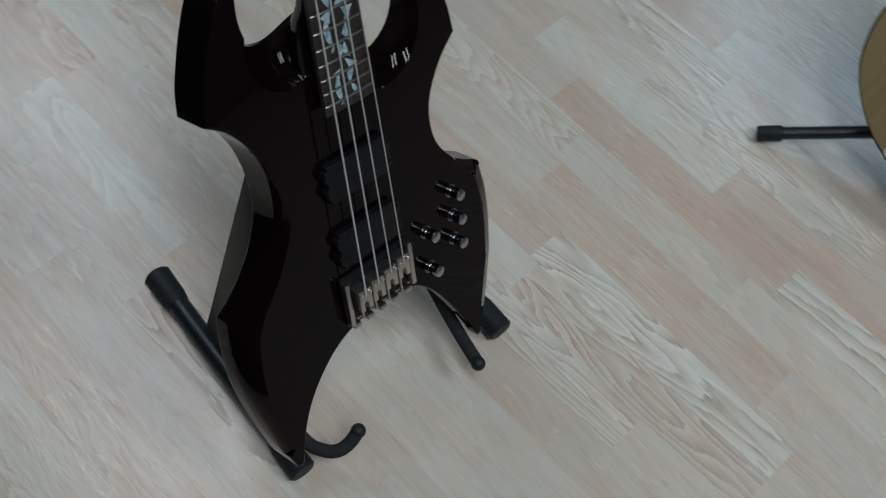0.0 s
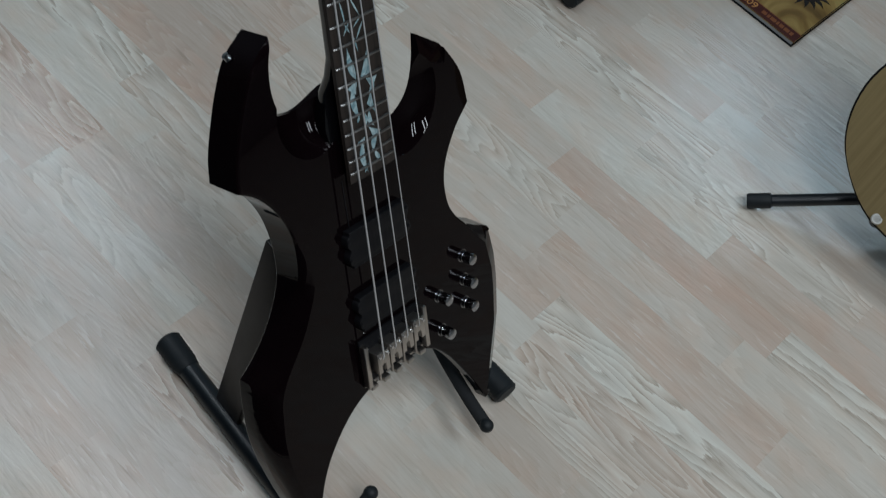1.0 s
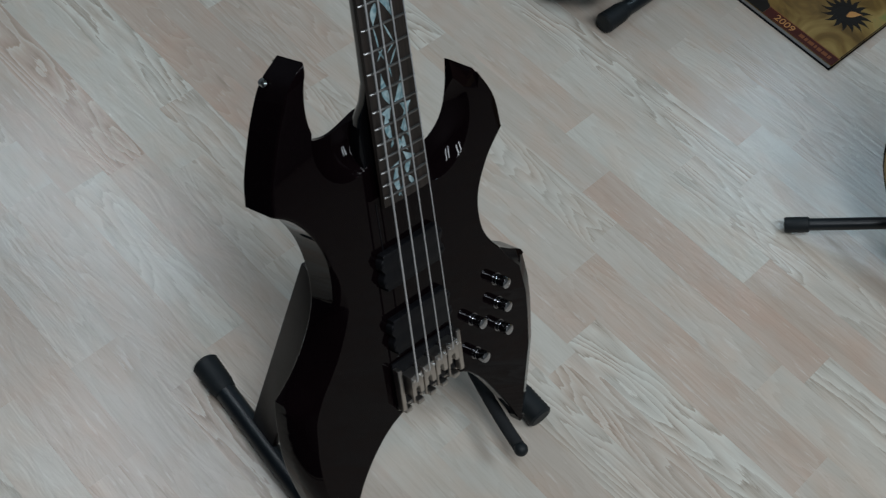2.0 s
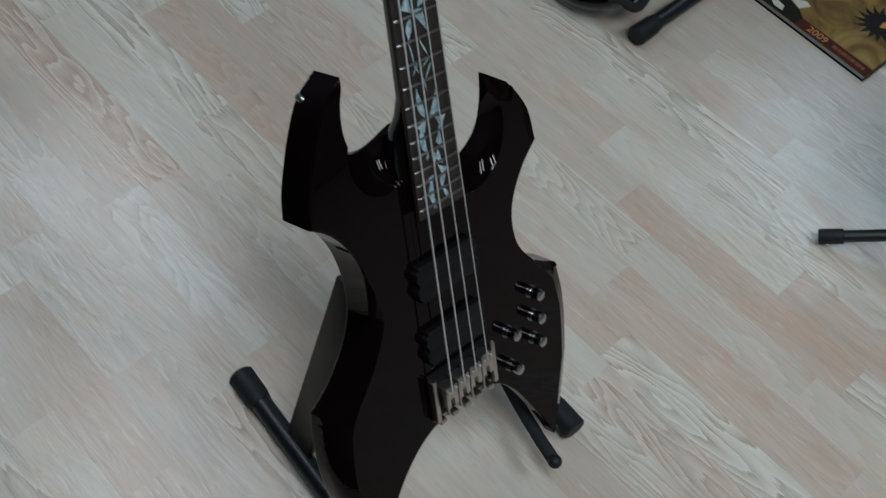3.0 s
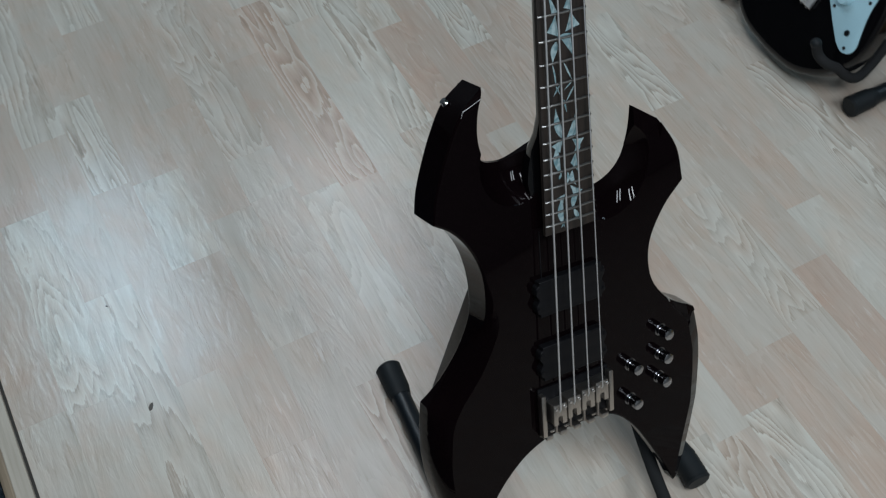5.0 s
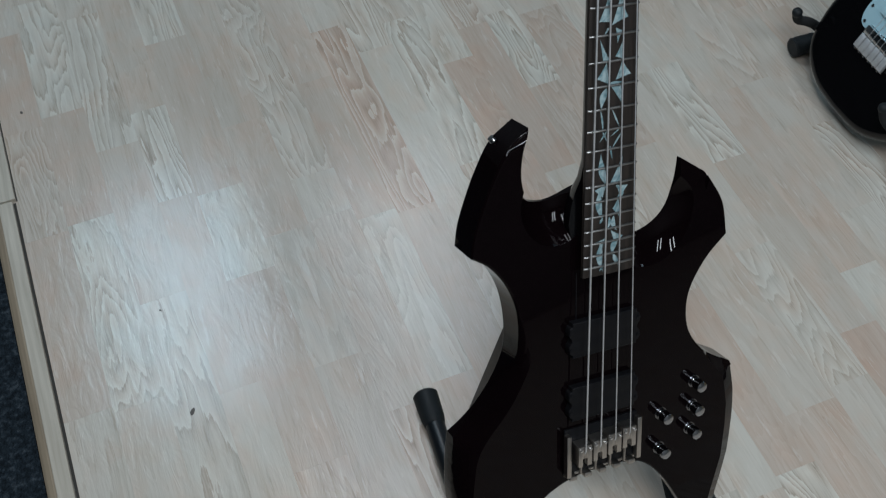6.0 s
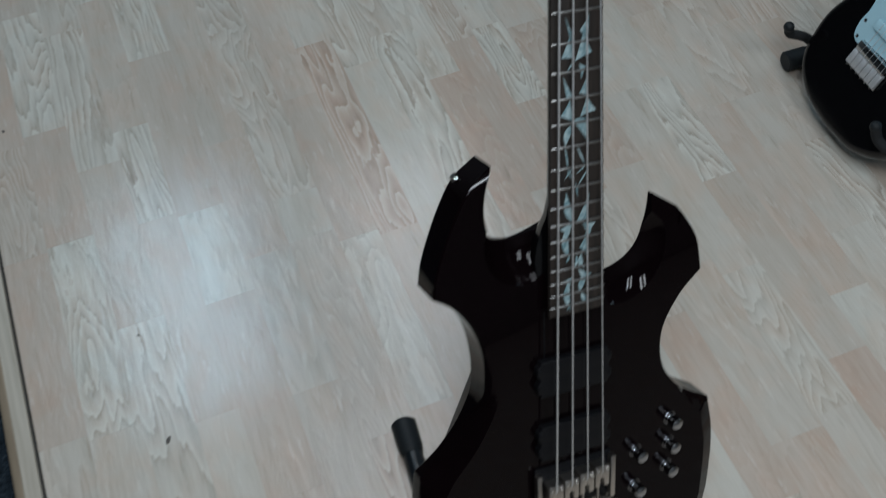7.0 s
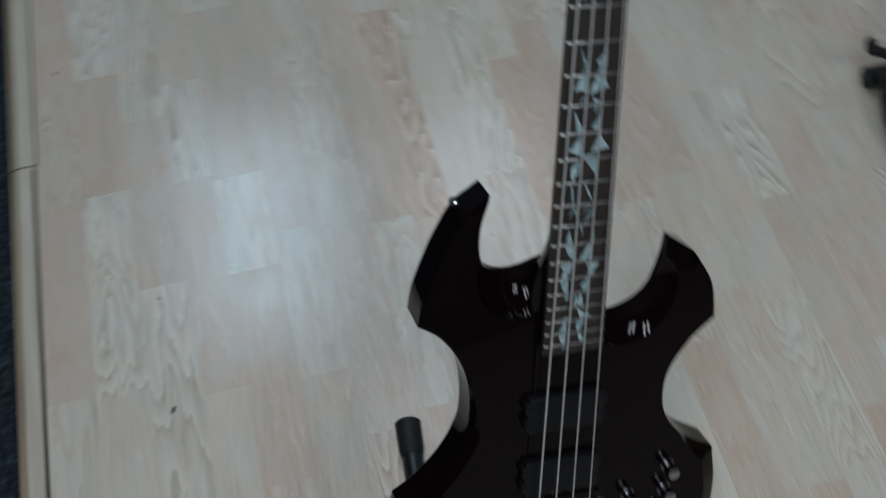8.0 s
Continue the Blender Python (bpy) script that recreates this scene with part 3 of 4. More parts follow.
def bass_guitar():
    ob = empty("bass_guitar", BASS, "black gloss four-string bass guitar with pointed horns leaning in a stand", "bass guitar")
    body = mesh_part("body", bass_body(), PAINT, ob, "glossy black carved body with bevelled horns and wings", 30)
    even = body.modifiers.new("even_shading", "WEIGHTED_NORMAL")
    even.weight, even.keep_sharp = 100, True
    # neck with a swelling heel that runs into the body
    rings = []
    bm = bmesh.new()
    stations = [(0.205, 0.030, 0.030, 0.040), (0.262, 0.040, 0.030, 0.038), (0.280, 0.0375, 0.0298, 0.034), (0.296, 0.0330, 0.0296, 0.028), (0.312, 0.0300, 0.0294, 0.023), (0.332, 0.0283, 0.0291, 0.0195), (0.37, 0.0277, 0.0287, 0.0180), (0.42, 0.0270, 0.0279, 0.0175), (0.60, 0.0245, 0.0252, 0.0170), (0.864, 0.0208, 0.0213, 0.0165), (0.885, 0.0208, 0.0213, 0.016)]
    for y, bass, treble, deep in stations:
        ring = [((treble if math.cos(a) > 0 else bass) * math.cos(a), y, -0.0112 - (0.010 if y < 0.30 else 0.004 if y < 0.33 else 0.0) * max(0.0, -math.cos(a)) - deep * max(0, math.sin(a)) ** 0.75) for a in (math.pi * j / 14 for j in range(15))]
        rings.append([bm.verts.new(p) for p in ring])
    for a, b in zip(rings, rings[1:]):
        for j in range(14):
            bm.faces.new((a[j], a[j + 1], b[j + 1], b[j]))
        bm.faces.new((a[-1], a[0], b[0], b[-1]))
    bm.faces.new(rings[0])
    bm.faces.new(rings[-1][::-1])
    part("neck", bm, PAINT_PLAIN, ob, "black lacquered neck", 50)
    # fingerboard
    bm = bmesh.new()
    ring0 = None
    for y in [0.205 + k * (SCALE_LENGTH - 0.205) / 12 for k in range(13)]:
        h = board_half(y)
        ring = [bm.verts.new(p) for p in ((-h, y, -0.0112), (-h, y, -0.0068), (-h * 0.5, y, -0.0058), (0, y, -0.0054), (h * 0.5, y, -0.0058), (h, y, -0.0068), (h, y, -0.0112))]
        if ring0:
            for j in range(7):
                bm.faces.new((ring0[j], ring0[(j + 1) % 7], ring[(j + 1) % 7], ring[j]))
        else:
            bm.faces.new(ring)
        ring0 = ring
    bm.faces.new(ring0[::-1])
    board = part("fingerboard", bm, ROSEWOOD, ob, "dark rosewood fingerboard with a thorny vine inlay")
    for n in range(1, 25):
        y, h = fret_at(n), board_half(fret_at(n)) - 0.0004
        part("fret", tube([(-h, y, -0.0062), (-h * 0.93, y, -0.0053), (-h * 0.5, y, -0.0047), (0, y, -0.0044), (h * 0.5, y, -0.0047), (h * 0.93, y, -0.0053), (h, y, -0.0062)], 0.0013, 8), FRETWIRE, board)
    # the same vine on the lower frets: leaves by fret space, in shares of the half width and the space's height
    motif = {
        "hooks": [(-0.1, 1.0, -0.75, 0.1, 0.28, -0.25), (0.35, 1.0, -0.05, 0.15, 0.26, 0.2), (0.45, 0.95, 0.85, 0.25, 0.18, -0.15)],
        "arcs": [(-0.45, 0.1, 0.2, 0.85, 0.13, 0.3), (0.15, 0.9, 0.55, 0.1, 0.2, -0.2), (-0.2, 0.7, 0.35, 0.75, 0.1, 0.1)],
        "blades": [(-0.55, 1.0, -0.2, 0.0, 0.26, 0.3), (0.55, 1.0, 0.15, 0.05, 0.24, -0.3), (0.2, 0.4, 0.55, 0.0, 0.22, 0.1)],
        "wings": [(-0.1, 0.95, -0.8, 0.15, 0.34, -0.2), (0.25, 1.0, 0.9, 0.3, 0.34, 0.25), (-0.4, 0.15, 0.5, 0.0, 0.15, -0.1)],
        "legs": [(0.0, 0.95, -0.5, 0.0, 0.24, 0.15), (0.1, 0.95, 0.7, 0.05, 0.30, -0.15), (-0.3, 0.9, 0.4, 1.0, 0.16, 0.0)],
        "stems": [(-0.6, 0.0, 0.35, 1.0, 0.07, 0.2), (0.5, 0.0, -0.1, 1.0, 0.06, -0.15)],
        "star": [(-0.5, 0.95, -0.1, 0.05, 0.30, 0.2), (0.75, 1.0, 0.05, 0.1, 0.32, 0.2), (-0.8, 0.1, 0.1, 0.35, 0.18, 0.15)],
    }
    order = ["hooks", "star", "stems", "legs", "wings", "blades", "arcs"]
    # thorny vine of the upper frets: thorns (stem and two points of the foot) and leaves (base, tip, half width, bend), millimetres
    thorns_high = [
        (-13.5, 509.7, -7.4, 484.6, -3.0, 485.0),
        (11.4, 508.1, 2.1, 495.2, 10.8, 482.1),
        (-6.2, 496.8, -17.3, 471.1, -5.6, 469.7),
        (5.7, 493.8, -3.1, 466.7, 14.9, 473.0),
        (3.7, 448.9, 1.1, 463.8, 8.6, 460.5),
        (-12.6, 455.9, -8.0, 464.4, -3.5, 465.3),
        (-16.0, 454.1, -12.1, 432.0, -4.9, 432.5),
        (9.3, 449.5, 1.5, 435.8, 10.1, 432.4),
        (-8.0, 431.1, -18.7, 415.8, -4.4, 408.6),
        (9.3, 431.6, 2.4, 412.5, 19.6, 416.5),
        (12.0, 385.3, -2.7, 406.4, 8.7, 406.3),
    ]
    thorns_low = [
        (12.6, 332.9, -2.4, 303.9, 11.8, 305.4),
        (-5.0, 306.4, -19.7, 300.9, -9.8, 291.8),
        (19.6, 300.8, 5.3, 302.9, 11.5, 289.1),
        (8.9, 289.0, 2.1, 277.8, 12.1, 264.9),
        (0.4, 254.2, 15.5, 245.3, 5.2, 238.0),
        (-5.7, 246.6, -17.1, 243.4, -8.8, 236.6),
    ]
    vines = [
        (-6.9, 408.5, 11.3, 409.8, 1.9, 0.0),
        (-7.9, 405.3, -13.5, 384.8, 3.1, -1.2),
        (-0.8, 382.9, 8.9, 362.1, 0.8, 0.0),
        (-14.1, 384.0, -10.9, 357.4, 0.8, 0.8),
        (9.3, 363.0, -2.3, 355.1, 0.6, 0.0),
        (-11.0, 361.3, -6.1, 350.8, 0.8, 0.0),
        (-6.5, 361.6, -14.4, 351.7, 0.8, 0.0),
        (10.7, 357.9, -1.0, 341.7, 0.8, 0.0),
        (-2.6, 346.3, 0.5, 330.9, 0.8, 0.0),
        (-7.2, 306.7, -12.7, 339.1, 3.3, 1.7),
        (-13.6, 298.6, -8.7, 266.0, 3.1, -2.9),
        (13.5, 297.8, 6.3, 288.0, 2.3, 2.1),
        (-12.6, 263.8, -8.8, 270.2, 1.2, 0.0),
        (-1.7, 269.2, -4.5, 254.7, 1.4, 1.7),
        (3.6, 269.5, 8.4, 252.2, 2.3, -2.9),
        (-10.5, 241.6, -7.7, 208.5, 3.1, -3.3),
        (9.0, 244.5, 2.7, 225.7, 2.9, -2.1),
        (4.1, 226.3, 10.7, 212.4, 2.1, 0.0),
        (-12.2, 210.4, -5.2, 219.2, 1.0, 0.0),
    ]
    for row in thorns_high + thorns_low:
        bm = bmesh.new()
        thorn(bm, row, -0.0056)
        part("inlay", bm, PEARL, board, "blue-green shell vine inlay", 0)
    for ax, ay, bx, by, w, bend in vines:
        bm = bmesh.new()
        leaf(bm, (ax * 0.001, ay * 0.001), (bx * 0.001, by * 0.001), w * 0.0012, bend * 0.001, -0.00557)
        part("inlay", bm, PEARL, board, "blue-green shell vine inlay", 0)
    for n, kind in zip(range(8, 1, -1), order):
        y0, y1 = fret_at(n) + 0.0016, fret_at(n - 1) - 0.0016
        high, w = y1 - y0, board_half(y0) * 0.74
        bm = bmesh.new()
        for k, (ax, ay, bx, by, thick, bend) in enumerate(motif[kind]):
            leaf(bm, (ax * w, y0 + ay * high), (bx * w, y0 + by * high), thick * w * 0.80, bend * w * 0.5, -0.0056 + 0.00003 * k)
        part("inlay", bm, PEARL, board, "blue-green shell vine inlay", 0)
    # seams of the neck block running on to the pickups
    part("seam", box(-0.0318, 0.150, FACE - 0.0004, -0.0306, 0.206, FACE + 0.0005), PLASTIC, ob)
    # pickups
    for y0, y1 in ((0.110, 0.152), (0.031, 0.073)):
        shell = outline([(-40, y0 * 1000), (40, y0 * 1000)], [(40, y0 * 1000), (40, y0 * 1000 + 4), (43, y0 * 1000 + 6), (44, y0 * 1000 + 14), (41, y0 * 1000 + 19), (41, y1 * 1000 - 19), (44, y1 * 1000 - 14), (43, y1 * 1000 - 6), (40, y1 * 1000 - 4), (40, y1 * 1000)],
                        [(40, y1 * 1000), (-40, y1 * 1000)], [(-40, y1 * 1000), (-40, y1 * 1000 - 4), (-43, y1 * 1000 - 6), (-44, y1 * 1000 - 14), (-41, y1 * 1000 - 19), (-41, y0 * 1000 + 19), (-44, y0 * 1000 + 14), (-43, y0 * 1000 + 6), (-40, y0 * 1000 + 4), (-40, y0 * 1000)], per=4)
        pick = mesh_part("pickup", carved(slab(shell, FACE - 0.004, -0.0108), [], 0.0018, 3), PLASTIC, ob, "matt black bass pickup")
        for sx in (-0.0418, 0.0418):
            for sy in (y0 + 0.010, y1 - 0.010):
                part("screw", turned([(0.0, -0.0108), (0.0022, -0.0108), (0.0022, -0.0099), (0.0, -0.0097)], Matrix.Translation((sx, sy, 0)), 12), PLASTIC, pick)
    # bridge
    bridge = part("bridge", box(-0.046, -0.040, FACE, 0.048, 0.018, FACE + 0.0035, 0.001), PLASTIC, ob, "dark nickel bridge with four saddles")
    for sx in (-0.0445, 0.0465):
        part("side_wall", box(sx - 0.0030, -0.040, FACE + 0.0036, sx + 0.0030, 0.014, FACE + 0.0125, 0.0012), NICKEL, bridge)
    tail = bmesh.new()
    for k in range(5):
        x = -0.038 + 0.019 * k
        add_box(tail, x - 0.0048, -0.0465, FACE - 0.004, x + 0.0048, -0.0402, FACE + 0.011, 0.0015)
    add_box(tail, -0.046, -0.0440, FACE - 0.006, 0.048, -0.0405, FACE + 0.003, 0.0012)
    part("tailpiece", tail, NICKEL, bridge)
    for k in range(4):
        x, y = -0.0285 + 0.019 * k, -0.0037 + 0.0028 * k
        cutter = bmesh.new()
        bmesh.ops.create_cone(cutter, cap_ends=True, segments=16, radius1=0.0016, radius2=0.0016, depth=0.06, matrix=Matrix.Translation((x, y, 0.0004)) @ pose(0, 0, 0, 90))
        slot = box(x - 0.0028, y - 0.030, FACE + 0.004, x + 0.0028, y - 0.010, 0.02)
        saddle = mesh_part("saddle", carved(box(x - 0.0085, y - 0.020, FACE + 0.0037, x + 0.0085, y + 0.006, -0.0004), [cutter, slot], 0.0009, 2), NICKEL, bridge)
        for s in (-0.006, 0.006):
            part("screw", turned([(0.0, -0.002), (0.0017, -0.002), (0.0017, 0.0018), (0.0, 0.0020)], Matrix.Translation((x + s, y + 0.002, 0)), 10), CHROME, saddle)
        part("spring_screw", tube([(x, y - 0.018, -0.010), (x, -0.040, -0.011)], 0.0017, 10), NICKEL, saddle)
    # strings, thick to thin
    for k, r in enumerate((0.00105, 0.0009, 0.00076, 0.00064)):
        x, y = -0.0285 + 0.019 * k, -0.0037 + 0.0028 * k
        nut = -0.0165 + 0.011 * k
        part("string", tube([(x, -0.040, -0.0135), (x, y - 0.012, -0.0065), (x, y, 0.0006), (nut, SCALE_LENGTH, -0.0025), (nut * 0.9, SCALE_LENGTH + 0.05, -0.010)], r, 10), STEEL, ob, "bright wound steel string", 60)
    part("nut", box(-0.0215, SCALE_LENGTH, -0.0112, 0.0215, SCALE_LENGTH + 0.005, -0.0025, 0.0006), PLASTIC, ob)
    # headstock with four tuners
    head = outline([(-21, 868), (-34, 905), (-40, 960), (-52, 1040), (-30, 1085)], [(-30, 1085), (4, 1050), (26, 1062), (40, 1020)], [(40, 1020), (34, 950), (30, 905), (21, 868)], [(21, 868), (-21, 868)])
    mesh_part("headstock", carved(slab(head, -0.026, -0.012), [], 0.002, 2), PAINT_PLAIN, ob, "black pointed headstock", 30)
    for k in range(4):
        s = -1 if k % 2 == 0 else 1
        y = 0.925 + 0.035 * k
        peg = part("tuner", turned([(0.0, -0.014), (0.007, -0.012), (0.007, -0.010), (0.0045, -0.009), (0.0045, 0.004), (0.0, 0.005)], Matrix.Translation((s * 0.016, y, 0)), 16), DARK_METAL, ob)
        part("button", tube([(s * 0.030, y, -0.020), (s * 0.050, y, -0.020), (s * 0.064, y, -0.020)], [0.003, 0.004, 0.010], 12, 0.4), DARK_METAL, peg)
    # control knobs: narrow collar, straight barrel, domed end
    for x, y in ((0.126, 0.034), (0.125, 0.0025), (0.123, -0.0285), (0.082, 0.0035), (0.081, -0.043)):
        knob = part("knob", turned([(0.0, 0.0), (0.0064, 0.0), (0.0066, 0.0008), (0.0066, 0.0050), (0.0062, 0.0054), (0.0062, 0.0060), (0.0067, 0.0064), (0.0068, 0.0158), (0.0064, 0.0172), (0.0050, 0.0180), (0.0, 0.0183)], Matrix.Translation((x, y, FACE)), 28), KNOB_METAL, ob, "dark chrome control knob")
        part("washer", turned([(0.0, 0.0), (0.0078, 0.0), (0.0078, 0.0009), (0.0058, 0.0012), (0.0, 0.0012)], Matrix.Translation((x, y, FACE)), 24), DARK_METAL, knob)
    # strap button on the bass horn's side
    part("strap_button", turned([(0.0, -0.003), (0.0042, -0.003), (0.0036, 0.0005), (0.0028, 0.0015), (0.0038, 0.0028), (0.0036, 0.0038), (0.0, 0.0044)], Matrix.Translation((-0.1076, 0.3550, -0.056)) @ Vector((-0.62, 0.78, 0)).to_track_quat("Z", "X").to_matrix().to_4x4(), 20), CHROME, ob, "chrome strap button")
    return ob


bass_guitar()


# Folding A-frame stands: two floor bars with rubber ends, flat uprights, bent padded hooks
def folding_stand(m, group_label, left, left_hook, right_hook, right=0.160, near=-0.010):
    ob = empty("guitar_stand", m, group_label, "guitar stand", "guitar stands")
    for s in (-1, 1):
        x = right if s > 0 else -left
        front = near if s > 0 else -0.010
        bar = part("floor_bar", tube([(x, front + 0.006, 0.021), (x, 0.305, 0.021)], 0.0138), TUBE, ob)
        for y0, y1 in ((front, front + 0.052), (0.311, 0.259)):
            ribs = [(x, y0 + (y1 - y0) * (0.06 + 0.058 * k), 0.021) for k in range(14)]
            part("rubber_cap", tube([(x, y0, 0.021), *ribs, (x, y1, 0.021)], [0.0150, *[0.0180 - 0.0008 * (k % 2) - 0.00008 * k for k in range(14)], 0.0145], 24), RUBBER, bar, "ribbed black rubber end cap")
        # flat upright leaning in and back to the hinge
        foot, top = Vector((x - s * 0.004, 0.180, 0.020)), Vector((s * 0.060, 0.182, 0.330))
        part("upright", flat_bar(foot, top, (0, 1, 0), 0.046, 0.010), UPRIGHT, ob, "flat black steel upright")
        # hook: forward under the body, up before it, inward, and up again at the tip
        line = spline(left_hook if s < 0 else right_hook, 6)
        arm = part("arm", tube(line, 0.0082, 16), FOAM, ob, "black padded hook", 60)
        part("tip", ellipsoid(line[-1], (0.0090, 0.0090, 0.0090)), RUBBER, arm)
        part("bracket", tube([line[0], (x - s * 0.030, 0.200, 0.090)], 0.0088, 12), TUBE, ob)
    part("crossbar", flat_bar((-0.056, 0.180, 0.318), (0.056, 0.180, 0.318), (0, 1, 0), 0.026, 0.008), TUBE, ob)
    return ob


STAND_TURN = math.degrees(math.atan2(-0.016, 0.314))
folding_stand(pose(0.556, 0.435, 0, 0, 0, STAND_TURN), "black folding steel guitar stand under the bass", 0.147,
              [(-0.117, 0.115, 0.080), (-0.129, 0.077, 0.050), (-0.126, 0.018, 0.038), (-0.117, -0.006, 0.042), (-0.104, -0.019, 0.047), (-0.088, -0.021, 0.053), (-0.074, -0.018, 0.064)],
              [(0.130, 0.150, 0.075), (0.115, 0.085, 0.062), (0.104, 0.020, 0.056), (0.096, -0.030, 0.058), (0.094, -0.036, 0.062)])
folding_stand(pose(1.2736, 1.023, 0, 0, 0, -88.5), "black folding steel guitar stand under the electric guitar", 0.164,
              [(-0.110, 0.130, 0.080), (-0.122, 0.065, 0.055), (-0.143, 0.026, 0.068), (-0.155, 0.013, 0.076), (-0.152, -0.006, 0.091), (-0.154, -0.024, 0.100), (-0.149, -0.034, 0.122)],
              [(0.098, 0.150, 0.090), (0.111, 0.122, 0.075), (0.130, 0.068, 0.052), (0.142, 0.030, 0.058), (0.140, 0.006, 0.074), (0.131, -0.006, 0.087), (0.122, -0.024, 0.098), (0.106, -0.030, 0.106), (0.097, -0.033, 0.125)], 0.165, 0.010)


# The electric guitar with the pale pickguard: origin at the body's bottom, y up the neck, z out of the front
def electric_guitar(m):
    ob = empty("electric_guitar", m, "black electric guitar with a white pickguard leaning in a stand", "electric guitar")
    edge = outline([(0, -7), (58, -3), (100, 15), (129, 41), (149, 78), (150, 120), (141, 162), (122, 205), (116, 240), (120, 270), (138, 300), (140, 335), (112, 345), (80, 318), (40, 300), (0, 298), (-32, 310), (-58, 350), (-92, 392), (-124, 388), (-134, 345), (-122, 295), (-108, 250), (-108, 205), (-124, 165), (-136, 121), (-132, 72), (-119, 38), (-94, 16), (-54, -1), (0, -7)], per=5)
    mesh_part("body", carved(eased_slab(edge, -0.044, 0.0, 0.013, 6), []), PAINT_PLAIN, ob, "glossy black double-cutaway body", 40)
    guard = outline([(104, 86), (121, 80), (135, 86), (139, 100), (131, 122), (122, 150), (118, 180), (118, 215), (116, 262), (118, 300), (96, 310), (60, 290), (28, 285), (-30, 288), (-50, 315), (-76, 345), (-90, 335), (-92, 290), (-84, 245), (-76, 210), (-69, 178), (-70, 153), (-63, 132), (-48, 126), (-38, 134), (0, 139), (34, 138), (57, 122), (77, 106), (104, 86)], per=5)
    plate = mesh_part("pickguard", carved(slab(guard, 0.0002, 0.0026), [], 0.0007, 2), GUARD, ob, "pale bluish-white plastic pickguard")
    for x, y in ((123, 88), (112, 165), (108, 235), (-84, 300), (-70, 215), (-62, 160), (-56, 134), (64, 126)):
        part("screw", turned([(0.0, 0.0), (0.0032, 0.0), (0.0028, 0.0012), (0.0, 0.0018)], Matrix.Translation((x * 0.001, y * 0.001, 0.0026)), 12), CHROME, plate)
    for y in (170, 225, 275):
        part("pickup", box(-0.042, y * 0.001 - 0.009, 0.0026, 0.042, y * 0.001 + 0.009, 0.008, 0.003), GUARD, ob)
    base = part("bridge", box(-0.041, 0.094, 0.0, 0.032, 0.138, 0.003, 0.001), CHROME, ob, "chrome bridge with six saddles")
    part("bridge_cover", box(-0.041, 0.122, 0.003, 0.032, 0.138, 0.011, 0.003), CHROME, base)
    for k in range(6):
        x = -0.0355 + 0.0124 * k
        sad = part("saddle", box(x - 0.0055, 0.097, 0.003, x + 0.0055, 0.121, 0.0095, 0.0012), STEEL, base)
        part("screw", tube([(x, 0.0935, 0.006), (x, 0.097, 0.006)], 0.0022, 8), CHROME, sad)
    for x, y in ((70, 147), (88, 190)):
        part("knob", turned([(0.0, 0.0), (0.012, 0.0), (0.0105, 0.010), (0.0095, 0.013), (0.0, 0.0135)], Matrix.Translation((x * 0.001 + 0.004, y * 0.001, 0.0026)), 24), GUARD, ob)
    part("jack_screw", turned([(0.0, 0.0), (0.0052, 0.0), (0.0045, 0.0016), (0.0, 0.002)], Matrix.Translation((0.111, 0.108, 0.0026)), 16), DARK_METAL, plate)
    neck = part("neck", box(-0.027, 0.285, -0.012, 0.027, 0.78, 0.004, 0.006), MAPLE, ob)
    part("fingerboard", box(-0.027, 0.275, 0.0042, 0.027, 0.78, 0.010, 0.0015), ROSEWOOD, neck)
    for k in range(6):
        x = -0.0265 + 0.0106 * k
        part("string", tube([(x, 0.104, 0.0105), (x * 0.7, 0.775, 0.0135)], 0.0005, 6), STEEL, ob)
    return ob


def leaning(base, facing, lean):
    """Axes of an instrument whose front looks along facing (degrees from +x) and leans back."""
    f = Vector((math.cos(radians(facing)), math.sin(radians(facing)), 0))
    u = -f * math.sin(radians(lean)) + Vector((0, 0, math.cos(radians(lean))))
    n = f * math.cos(radians(lean)) + Vector((0, 0, math.sin(radians(lean))))
    r = u.cross(n)
    return Matrix(((r.x, u.x, n.x, base[0]), (r.y, u.y, n.y, base[1]), (r.z, u.z, n.z, base[2]), (0, 0, 0, 1)))


electric_guitar(leaning((1.237, 1.025, 0.038), 182, 30))


